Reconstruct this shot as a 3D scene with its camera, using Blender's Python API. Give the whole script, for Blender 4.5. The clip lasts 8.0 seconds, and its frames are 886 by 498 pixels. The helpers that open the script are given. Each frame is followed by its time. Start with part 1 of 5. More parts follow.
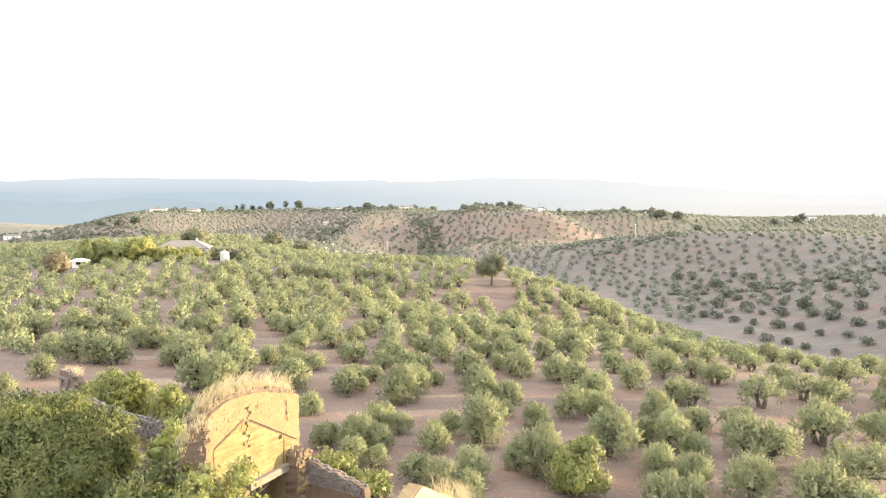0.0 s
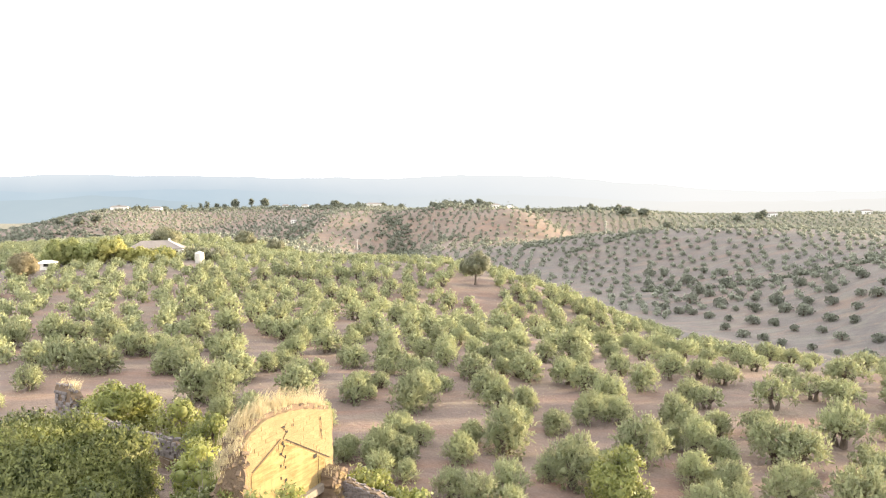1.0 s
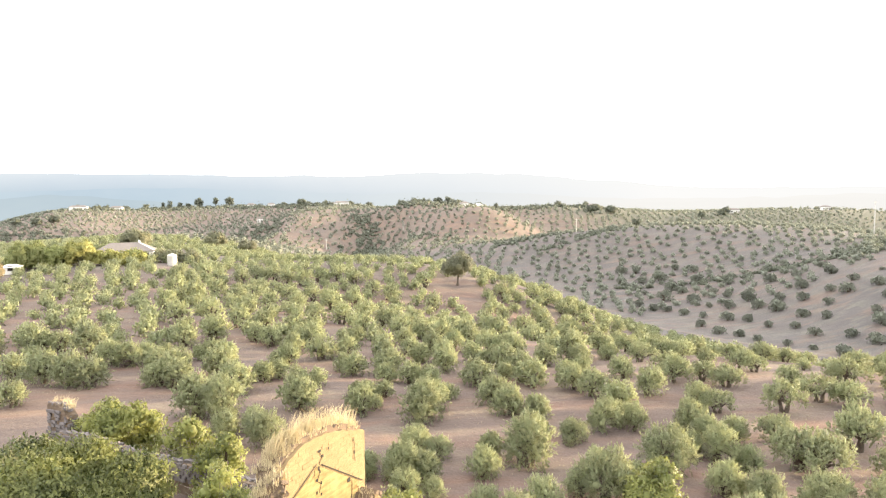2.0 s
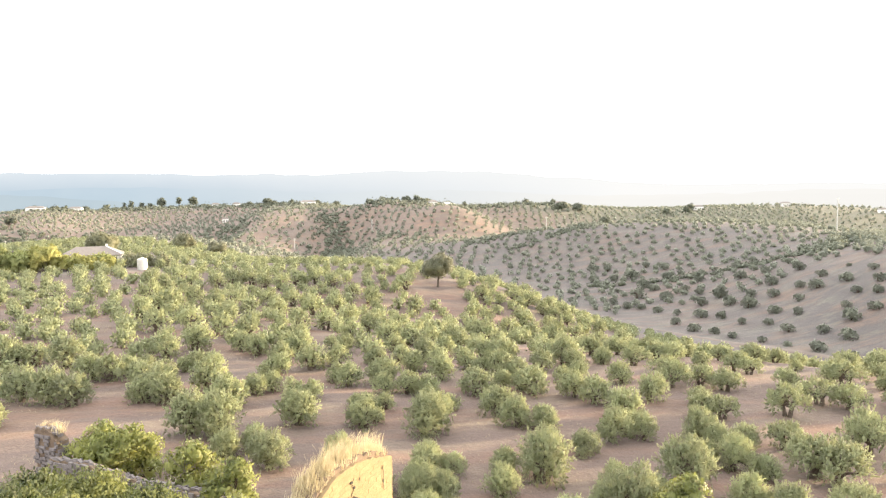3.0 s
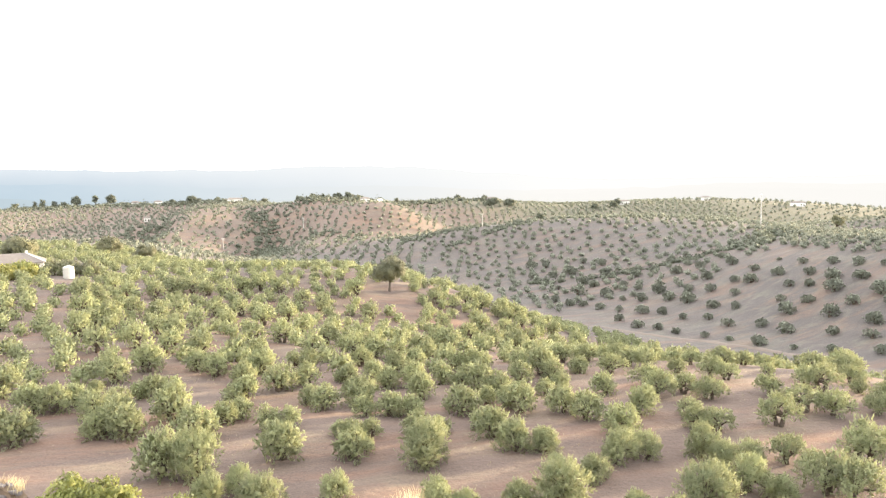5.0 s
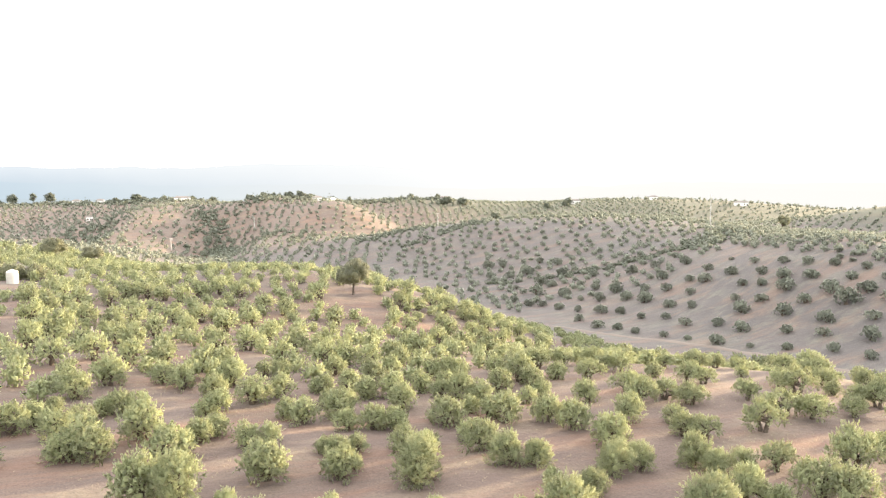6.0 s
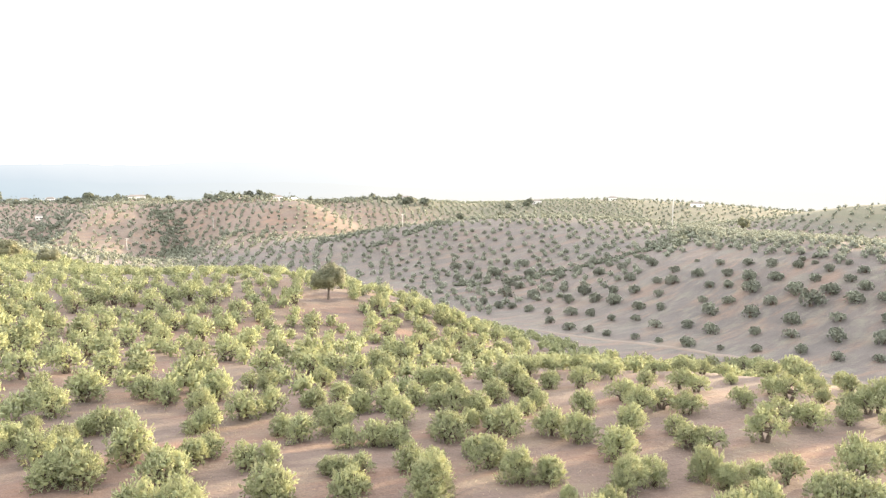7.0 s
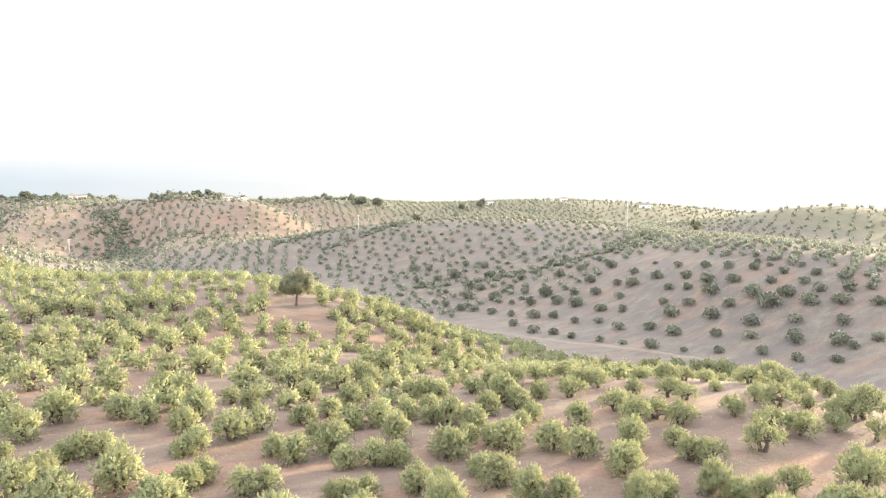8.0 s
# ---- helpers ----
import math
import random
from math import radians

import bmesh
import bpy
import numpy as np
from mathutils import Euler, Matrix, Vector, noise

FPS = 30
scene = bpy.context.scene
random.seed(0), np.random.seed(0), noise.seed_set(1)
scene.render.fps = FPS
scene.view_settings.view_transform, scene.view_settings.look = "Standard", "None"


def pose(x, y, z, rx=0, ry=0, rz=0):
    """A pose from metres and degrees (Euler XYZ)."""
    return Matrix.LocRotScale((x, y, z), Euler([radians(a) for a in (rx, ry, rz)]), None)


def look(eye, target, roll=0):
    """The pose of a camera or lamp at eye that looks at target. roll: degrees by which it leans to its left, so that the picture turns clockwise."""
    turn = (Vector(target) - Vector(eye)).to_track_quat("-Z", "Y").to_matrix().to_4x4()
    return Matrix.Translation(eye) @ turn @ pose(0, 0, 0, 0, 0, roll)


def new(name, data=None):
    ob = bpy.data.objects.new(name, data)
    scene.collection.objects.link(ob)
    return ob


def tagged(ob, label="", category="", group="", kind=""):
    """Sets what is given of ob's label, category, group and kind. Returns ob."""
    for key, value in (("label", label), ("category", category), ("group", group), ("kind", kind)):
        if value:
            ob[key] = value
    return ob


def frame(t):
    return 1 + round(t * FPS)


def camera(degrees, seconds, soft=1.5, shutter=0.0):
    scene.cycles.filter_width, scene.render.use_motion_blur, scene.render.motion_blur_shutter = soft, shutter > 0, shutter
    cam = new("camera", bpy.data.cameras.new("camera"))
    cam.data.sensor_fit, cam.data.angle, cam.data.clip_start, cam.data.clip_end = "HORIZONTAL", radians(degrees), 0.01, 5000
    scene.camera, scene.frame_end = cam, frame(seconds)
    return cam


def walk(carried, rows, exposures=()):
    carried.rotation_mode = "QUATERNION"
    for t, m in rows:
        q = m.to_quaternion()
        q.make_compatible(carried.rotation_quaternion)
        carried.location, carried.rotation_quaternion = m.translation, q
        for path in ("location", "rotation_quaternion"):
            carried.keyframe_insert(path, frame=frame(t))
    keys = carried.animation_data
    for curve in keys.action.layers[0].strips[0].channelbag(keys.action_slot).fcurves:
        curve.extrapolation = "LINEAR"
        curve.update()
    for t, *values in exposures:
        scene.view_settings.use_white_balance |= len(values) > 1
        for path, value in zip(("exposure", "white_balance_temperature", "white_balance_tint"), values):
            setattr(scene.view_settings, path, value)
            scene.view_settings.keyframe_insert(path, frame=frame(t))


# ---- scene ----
cam = camera(64.7, 8.0, soft=1.15)
METRES, EYE, TILT, LEAN, TURN = 35.0, 20.0, -4.3, 0.0, 0.0
ROWS = [
    (0.0, 0.0, 0.0, 0.0, -0.0, 0.0, -0.0),
    (0.5, -0.0662, 0.03, 0.0068, -1.4, -0.11, 0.13),
    (1.0, -0.1273, 0.0619, 0.0158, -2.87, -0.24, 0.31),
    (2.5, -0.2854, 0.1643, 0.0477, -7.12, -0.57, 1.0),
    (3.0, -0.3274, 0.1976, 0.0621, -8.53, -0.69, 1.25),
    (3.5, -0.3656, 0.2325, 0.072, -9.95, -0.82, 1.49),
    (4.0, -0.4, 0.2696, 0.0843, -11.38, -0.97, 1.7),
    (4.5, -0.4303, 0.3068, 0.1001, -12.68, -1.11, 1.85),
    (6.0, -0.5366, 0.4263, 0.1411, -18.51, -1.53, 2.04),
    (6.5, -0.5821, 0.4709, 0.1569, -20.15, -1.62, 1.98),
    (7.0, -0.6312, 0.5183, 0.1751, -21.92, -1.72, 1.92),
    (7.5, -0.682, 0.5703, 0.1936, -23.96, -1.81, 1.89),
    (8.0, -0.7361, 0.6253, 0.2109, -26.09, -1.9, 1.88),
]
walk(cam, [(t, pose(0, 0, EYE, TILT, LEAN, TURN) @ pose(METRES * x, METRES * y, METRES * z, 90 + pitch, roll, yaw)) for t, x, y, z, yaw, pitch, roll in ROWS],
     exposures=[(0.0, 1.86), (4.5, 1.9), (8.0, 2.04)])

# ---- light: low evening sun, pale hazy sky ----
SUN_YAW, SUN_UP = 77.0, 6.4
world = bpy.data.worlds.new("sky")
scene.world = world
world.use_nodes = True
wn, wl = world.node_tree.nodes, world.node_tree.links
wn.clear()
sky = wn.new("ShaderNodeTexSky")
sky.sky_type, sky.sun_disc = "NISHITA", False
sky.sun_elevation, sky.sun_rotation = radians(SUN_UP), radians(SUN_YAW)
sky.air_density, sky.dust_density, sky.ozone_density = 1.0, 6.0, 1.0
pale = wn.new("ShaderNodeMix")
pale.data_type = "RGBA"
pale.inputs[0].default_value = 0.75
pale.inputs[7].default_value = (15.5, 15.2, 14.8, 1)
back = wn.new("ShaderNodeBackground")
back.inputs["Strength"].default_value = 0.078
wout = wn.new("ShaderNodeOutputWorld")
wl.new(sky.outputs[0], pale.inputs[6])
wl.new(pale.outputs[2], back.inputs["Color"])
wl.new(back.outputs[0], wout.inputs["Surface"])

sun_dir = Vector((math.sin(radians(SUN_YAW)) * math.cos(radians(SUN_UP)), math.cos(radians(SUN_YAW)) * math.cos(radians(SUN_UP)), math.sin(radians(SUN_UP))))
sun = new("sun", bpy.data.lights.new("sun", "SUN"))
sun.data.energy, sun.data.angle, sun.data.color = 4.6, radians(1.2), (1.0, 0.78, 0.49)
sun.matrix_world = look(sun_dir * 300, (0, 0, 0))


# ---- materials ----
def material(name):
    m = bpy.data.materials.new(name)
    m.use_nodes = True
    nodes, links = m.node_tree.nodes, m.node_tree.links
    return m, nodes, links, nodes["Principled BSDF"]


def noise_node(nodes, links, coord, scale, detail=4.0, rough=0.55):
    n = nodes.new("ShaderNodeTexNoise")
    n.inputs["Scale"].default_value, n.inputs["Detail"].default_value, n.inputs["Roughness"].default_value = scale, detail, rough
    links.new(coord, n.inputs["Vector"])
    return n.outputs["Fac"]


def ramp(nodes, links, fac, stops):
    r = nodes.new("ShaderNodeValToRGB")
    while len(r.color_ramp.elements) < len(stops):
        r.color_ramp.elements.new(0.5)
    for e, (at, col) in zip(r.color_ramp.elements, stops):
        e.position, e.color = at, (*col, 1)
    links.new(fac, r.inputs["Fac"])
    return r.outputs["Color"]


def blend(nodes, links, fac, a, b, mode="MIX"):
    m = nodes.new("ShaderNodeMix")
    m.data_type, m.blend_type = "RGBA", mode
    for sock, v in ((m.inputs[0], fac), (m.inputs[6], a), (m.inputs[7], b)):
        if isinstance(v, (int, float)):
            sock.default_value = v
        elif isinstance(v, tuple):
            sock.default_value = (*v, 1)
        else:
            links.new(v, sock)
    return m.outputs[2]


def bump(nodes, links, bsdf, height, strength, distance):
    b = nodes.new("ShaderNodeBump")
    b.inputs["Strength"].default_value, b.inputs["Distance"].default_value = strength, distance
    links.new(height, b.inputs["Height"])
    links.new(b.outputs["Normal"], bsdf.inputs["Normal"])


def object_coord(nodes):
    return nodes.new("ShaderNodeTexCoord").outputs["Object"]


def world_coord(nodes):
    return nodes.new("ShaderNodeNewGeometry").outputs["Position"]


def leaf_material(name, dark, light, through_light=0.3, gloss=0.55, sheen=0.0):
    """Leaves: each spray takes its own tone, whole boughs drift in tone, light shines through."""
    m, nodes, links, bsdf = material(name)
    geo = nodes.new("ShaderNodeNewGeometry")
    info = nodes.new("ShaderNodeObjectInfo")
    own = ramp(nodes, links, geo.outputs["Random Per Island"], [(0.0, dark), (0.55, tuple((a + b) / 2 for a, b in zip(dark, light))), (1.0, light)])
    bough = noise_node(nodes, links, geo.outputs["Position"], 0.35, 2.0)
    col = blend(nodes, links, 0.6, own, ramp(nodes, links, bough, [(0.3, dark), (0.7, light)]))
    tone = nodes.new("ShaderNodeHueSaturation")
    spread = nodes.new("ShaderNodeMapRange")
    spread.inputs["To Min"].default_value, spread.inputs["To Max"].default_value = 0.86, 1.14
    links.new(info.outputs["Random"], spread.inputs["Value"])
    links.new(spread.outputs[0], tone.inputs["Value"])
    links.new(col, tone.inputs["Color"])
    links.new(tone.outputs[0], bsdf.inputs["Base Color"])
    bsdf.inputs["Roughness"].default_value = gloss
    bsdf.inputs["Sheen Weight"].default_value = sheen
    shine = nodes.new("ShaderNodeBsdfTranslucent")
    links.new(tone.outputs[0], shine.inputs["Color"])
    mix = nodes.new("ShaderNodeMixShader")
    mix.inputs[0].default_value = through_light
    links.new(bsdf.outputs[0], mix.inputs[1])
    links.new(shine.outputs[0], mix.inputs[2])
    links.new(mix.outputs[0], nodes["Material Output"].inputs["Surface"])
    return m


def plain_material(name, dark, light, scale=3.0, rough=0.85, relief=0.02, fine=25.0, metal=0.0):
    """A surface with stains at one scale and grain at another."""
    m, nodes, links, bsdf = material(name)
    at = object_coord(nodes)
    stains = ramp(nodes, links, noise_node(nodes, links, at, scale, 5.0), [(0.3, dark), (0.72, light)])
    grain = noise_node(nodes, links, at, fine, 3.0)
    col = blend(nodes, links, 0.35, stains, ramp(nodes, links, grain, [(0.25, dark), (0.75, light)]))
    links.new(col, bsdf.inputs["Base Color"])
    bsdf.inputs["Roughness"].default_value, bsdf.inputs["Metallic"].default_value = rough, metal
    bump(nodes, links, bsdf, grain, 0.6, relief)
    return m


def piece_material(name, tones, rough=0.9, fine=12.0, relief=0.03):
    """Stones, blocks: every piece has its own tone, with grain over it."""
    m, nodes, links, bsdf = material(name)
    info = nodes.new("ShaderNodeObjectInfo")
    own = ramp(nodes, links, info.outputs["Random"], [(i / (len(tones) - 1), c) for i, c in enumerate(tones)])
    at = world_coord(nodes)
    grain = noise_node(nodes, links, at, fine, 4.0)
    stains = noise_node(nodes, links, at, 0.9, 4.0)
    col = blend(nodes, links, 0.5, own, ramp(nodes, links, stains, [(0.3, tones[0]), (0.7, tones[-1])]))
    col = blend(nodes, links, 0.3, col, ramp(nodes, links, grain, [(0.3, tuple(0.5 * c for c in tones[0])), (0.7, tones[-1])]))
    links.new(col, bsdf.inputs["Base Color"])
    bsdf.inputs["Roughness"].default_value = rough
    bump(nodes, links, bsdf, grain, 0.7, relief)
    return m


def soil_material():
    m, nodes, links, bsdf = material("dry_soil")
    at = world_coord(nodes)
    along = nodes.new("ShaderNodeMapping")
    along.inputs["Rotation"].default_value = (0, 0, radians(-18))
    along.inputs["Scale"].default_value = (0.22, 1.0, 1.0)
    links.new(at, along.inputs["Vector"])
    rows_at = along.outputs[0]
    big = noise_node(nodes, links, at, 0.018, 4.0)
    mid = noise_node(nodes, links, at, 0.11, 5.0, 0.6)
    streak = noise_node(nodes, links, rows_at, 0.45, 5.0, 0.65)
    fine = noise_node(nodes, links, at, 1.6, 5.0, 0.65)
    clod = noise_node(nodes, links, at, 6.0, 4.0, 0.75)
    earth = ramp(nodes, links, big, [(0.35, (0.077, 0.065, 0.062)), (0.62, (0.127, 0.088, 0.075))])
    earth = blend(nodes, links, 0.55, earth, ramp(nodes, links, streak, [(0.30, (0.062, 0.052, 0.048)), (0.70, (0.145, 0.113, 0.099))]))
    straw = ramp(nodes, links, fine, [(0.3, (0.105, 0.090, 0.071)), (0.7, (0.196, 0.171, 0.125))])
    mask = ramp(nodes, links, blend(nodes, links, 0.5, mid, streak), [(0.49, (0, 0, 0)), (0.62, (1, 1, 1))])
    col = blend(nodes, links, mask, earth, straw)
    col = blend(nodes, links, 0.4, col, ramp(nodes, links, clod, [(0.32, (0.033, 0.030, 0.029)), (0.68, (0.178, 0.147, 0.122))]))
    # turned red earth and gravel in loose patches
    red = ramp(nodes, links, noise_node(nodes, links, rows_at, 0.16, 5.0, 0.7), [(0.49, (0, 0, 0)), (0.66, (0.54, 0.54, 0.54))])
    col = blend(nodes, links, red, col, ramp(nodes, links, clod, [(0.3, (0.118, 0.066, 0.045)), (0.7, (0.255, 0.158, 0.108))]))
    # the home hill has redder earth; the soil beyond is tinted blue-grey for haze
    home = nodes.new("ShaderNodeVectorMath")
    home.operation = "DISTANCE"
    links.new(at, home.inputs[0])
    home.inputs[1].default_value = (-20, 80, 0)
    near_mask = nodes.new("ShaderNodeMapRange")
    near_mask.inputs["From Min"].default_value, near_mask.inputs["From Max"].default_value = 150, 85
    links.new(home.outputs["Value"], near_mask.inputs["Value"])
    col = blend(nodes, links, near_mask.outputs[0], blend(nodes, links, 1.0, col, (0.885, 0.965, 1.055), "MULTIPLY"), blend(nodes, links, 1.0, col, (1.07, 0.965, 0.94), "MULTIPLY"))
    # haze and warm sun painted as paler soil on the hills beyond the valley
    hazed_hills = nodes.new("ShaderNodeMapRange")
    hazed_hills.inputs["From Min"].default_value, hazed_hills.inputs["From Max"].default_value = 480, 590
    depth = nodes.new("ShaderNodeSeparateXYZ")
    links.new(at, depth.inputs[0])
    links.new(depth.outputs[1], hazed_hills.inputs["Value"])
    # grassier fields to the east, between the close rows
    grassy = nodes.new("ShaderNodeMapRange")
    sum_xy = nodes.new("ShaderNodeMath")
    sum_xy.operation = "MULTIPLY_ADD"
    links.new(depth.outputs[0], sum_xy.inputs[0])
    sum_xy.inputs[1].default_value = 1.3
    links.new(depth.outputs[1], sum_xy.inputs[2])
    grassy.inputs["From Min"].default_value, grassy.inputs["From Max"].default_value = 960, 1080
    links.new(sum_xy.outputs[0], grassy.inputs["Value"])
    col = blend(nodes, links, hazed_hills.outputs[0], col, blend(nodes, links, 1.0, col, (1.34, 1.18, 1.04), "MULTIPLY"))
    meadow = ramp(nodes, links, noise_node(nodes, links, at, 0.035, 5.0, 0.65), [(0.35, (0.060, 0.070, 0.042)), (0.65, (0.115, 0.112, 0.072))])
    col = blend(nodes, links, grassy.outputs[0], col, blend(nodes, links, 0.75, col, meadow))
    # beyond the built groves the country is a patchwork of olive groves, scrub and stubble
    away = nodes.new("ShaderNodeVectorMath")
    away.operation = "LENGTH"
    links.new(at, away.inputs[0])
    beyond = nodes.new("ShaderNodeMapRange")
    beyond.inputs["From Min"].default_value, beyond.inputs["From Max"].default_value = 880, 1080
    links.new(away.outputs["Value"], beyond.inputs["Value"])
    patch = ramp(nodes, links, noise_node(nodes, links, at, 0.006, 3.0), [(0.36, (0.055, 0.062, 0.044)), (0.5, (0.085, 0.086, 0.062)), (0.62, (0.125, 0.105, 0.076))])
    trees = ramp(nodes, links, noise_node(nodes, links, at, 0.09, 3.0, 0.7), [(0.42, (0.045, 0.055, 0.036)), (0.58, (0.13, 0.115, 0.085))])
    col = blend(nodes, links, beyond.outputs[0], col, blend(nodes, links, 0.5, patch, trees))
    links.new(col, bsdf.inputs["Base Color"])
    bsdf.inputs["Roughness"].default_value = 0.95
    bsdf.inputs["Specular IOR Level"].default_value = 0.2
    bsdf.inputs["Sheen Weight"].default_value = 0.05
    bsdf.inputs["Sheen Roughness"].default_value = 0.6
    bump(nodes, links, bsdf, fine, 0.6, 0.22)
    return m


def plaster_material():
    """Old lime coat: mottled, with the courses of the blocks under it showing through and grey runs of weather."""
    m, nodes, links, bsdf = material("lime_plaster")
    at = object_coord(nodes)

    def stretched(sx, sz, scale, detail=4.0):
        lay = nodes.new("ShaderNodeMapping")
        lay.inputs["Scale"].default_value = (sx, 1.0, sz)
        links.new(at, lay.inputs["Vector"])
        return noise_node(nodes, links, lay.outputs[0], scale, detail, 0.6)

    col = ramp(nodes, links, noise_node(nodes, links, at, 0.9, 5.0, 0.6), [(0.32, (0.31, 0.225, 0.095)), (0.68, (0.60, 0.475, 0.235))])
    col = blend(nodes, links, 0.4, col, ramp(nodes, links, stretched(0.5, 4.2, 1.0), [(0.35, (0.24, 0.17, 0.075)), (0.6, (0.62, 0.49, 0.245))]))
    runs = ramp(nodes, links, stretched(3.0, 0.35, 1.3), [(0.56, (0, 0, 0)), (0.74, (0.55, 0.55, 0.55))])
    col = blend(nodes, links, runs, col, (0.30, 0.245, 0.135))
    links.new(col, bsdf.inputs["Base Color"])
    bsdf.inputs["Roughness"].default_value = 0.92
    bump(nodes, links, bsdf, stretched(0.6, 3.0, 2.2, 5.0), 0.7, 0.06)
    return m


SOIL = soil_material()
OLIVE = leaf_material("olive_leaves", (0.280, 0.314, 0.172), (0.420, 0.443, 0.236), 0.42, 0.65, 0.15)
# far olives: paler, greyer leaf tones with the haze put into the colour
OLIVE_HAZED = leaf_material("olive_leaves_hazed", (0.215, 0.235, 0.190), (0.320, 0.340, 0.262), 0.40, 0.7, 0.15)
FIG = leaf_material("fig_leaves", (0.120, 0.150, 0.043), (0.37, 0.38, 0.10), 0.42, 0.5, 0.2)
# leaf tones run from shaded body to sunlit tips, set in the colour
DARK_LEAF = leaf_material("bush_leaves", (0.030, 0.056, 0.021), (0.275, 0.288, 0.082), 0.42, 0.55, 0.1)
OAK = leaf_material("oak_leaves", (0.14, 0.15, 0.088), (0.28, 0.275, 0.155), 0.4, 0.5, 0.3)
DARK_OAK = leaf_material("far_oak_leaves", (0.095, 0.112, 0.082), (0.175, 0.188, 0.130), 0.35, 0.6, 0.1)
YELLOW_LEAF = leaf_material("yellow_shrub_leaves", (0.27, 0.28, 0.10), (0.44, 0.42, 0.145), 0.4, 0.6)
GARDEN = leaf_material("garden_leaves", (0.21, 0.235, 0.09), (0.36, 0.38, 0.15), 0.4, 0.6)
BROWN_LEAF = leaf_material("brown_leaves", (0.185, 0.16, 0.10), (0.32, 0.275, 0.17), 0.35, 0.7)
STRAW = leaf_material("dry_grass", (0.36, 0.30, 0.18), (0.62, 0.54, 0.36), 0.45)
BARK = plain_material("olive_bark", (0.045, 0.035, 0.028), (0.14, 0.11, 0.085), 4.0, 0.95, 0.05)
TWIG = plain_material("bare_twigs", (0.16, 0.13, 0.11), (0.30, 0.26, 0.22), 6.0, 0.9, 0.01)
ADOBE = piece_material("adobe", [(0.195, 0.138, 0.070), (0.238, 0.172, 0.088), (0.285, 0.212, 0.112)])
MORTAR = plain_material("mortar", (0.185, 0.130, 0.068), (0.28, 0.205, 0.108), 2.0, 0.95, 0.06)
STONE = piece_material("rubble_stone", [(0.10, 0.084, 0.08), (0.155, 0.134, 0.13), (0.225, 0.203, 0.205)])
EARTH_WALL = plain_material("earth_core", (0.105, 0.075, 0.055), (0.20, 0.145, 0.10), 1.5, 0.95, 0.08)
LIME = plaster_material()
BEAM = plain_material("weathered_beam", (0.15, 0.125, 0.10), (0.26, 0.225, 0.185), 3.0, 0.9, 0.02)
WHITEWASH = plain_material("whitewash", (0.66, 0.645, 0.62), (0.80, 0.785, 0.76), 0.8, 0.85, 0.01)
ROOF = plain_material("grey_roof", (0.13, 0.112, 0.10), (0.20, 0.175, 0.16), 1.5, 0.85, 0.03)
TANK = plain_material("tank_plastic", (0.40, 0.385, 0.35), (0.50, 0.485, 0.45), 0.7, 0.5, 0.004)
DARK = plain_material("dark_opening", (0.015, 0.013, 0.012), (0.04, 0.035, 0.03), 2.0, 0.9, 0.0)
POLE = plain_material("pole_concrete", (0.42, 0.41, 0.39), (0.58, 0.56, 0.53), 2.0, 0.9, 0.01)
WIRE = plain_material("cable", (0.10, 0.10, 0.10), (0.18, 0.18, 0.18), 2.0, 0.6, 0.0)

# ---- lie of the land: rounded hills over a valley floor (centre, half-widths, turn, height) ----
BASE = -30.0
HILLS = []
HILLS += [(-65.9, -66.0, 287.0, 124.4, -53.0, 31.3), (-64.1, 218.3, 62.9, 91.7, 3.1, 14.7), (20.3, 51.0, 51.1, 115.1, 16.2, 10.2), (65.6, 83.4, 35.6, 27.0, -40.0, 9.3), (16.5, 201.0, 35.8, 21.7, -36.6, 11.5), (-194.4, 331.2, 77.1, 108.1, 62.1, 17.5),
          (229.7, 219.8, 48.0, 105.7, -0.3, 12.7), (238.2, 436.1, 86.8, 89.2, -16.1, 18.4), (125.4, 465.1, 76.9, 45.1, 125.3, 13.7), (351.4, 159.3, 115.5, 184.0, 24.3, 18.2), (44.0, 745.8, 87.4, 63.1, -8.1, 28.4), (-80.6, 680.8, 59.2, 78.4, -7.7, 18.2),
          (-29.3, 879.1, 88.8, 58.0, 8.9, 18.9), (-214.9, 944.5, 160.0, 119.3, 27.7, 29.9)]
HILLS += [(-334.4, 775.9, 52.6, 209.7, 24.0, 15.5), (502.5, 771.6, 197.1, 147.9, -24.2, 27.1), (103.3, 648.0, 36.0, 36.0, -1.2, 21.4), (175.7, 175.2, 70.8, 34.3, -89.7, 15.1), (-79.4, 403.8, 40.8, 73.7, -11.6, 14.4), (202.1, 817.1, 87.5, 72.2, 7.4, 21.2),
          (577.1, 440.9, 115.3, 47.3, -4.3, 27.1), (-661.7, 1112.8, 139.0, 107.2, 13.7, 21.0), (-421.4, 1356.9, 129.9, 68.4, 1.3, 12.0), (-760.2, 1560.5, 260.0, 128.7, 20.3, 20.0), (690.1, 1079.5, 239.7, 73.9, -53.6, 11.2),
          (-265.0, 610.0, 105.0, 42.0, 12.0, -11.0), (12.0, 171.0, 24.0, 14.0, -10.0, 2.7)]


SPURS = ((-330, -235, -160, -116, -86, -52, -16, 8, 32, 75, 140, 200), (0, 4, 1, -9, 4.5, 1.5, -15, -7, 6.5, 4, -9, 0))


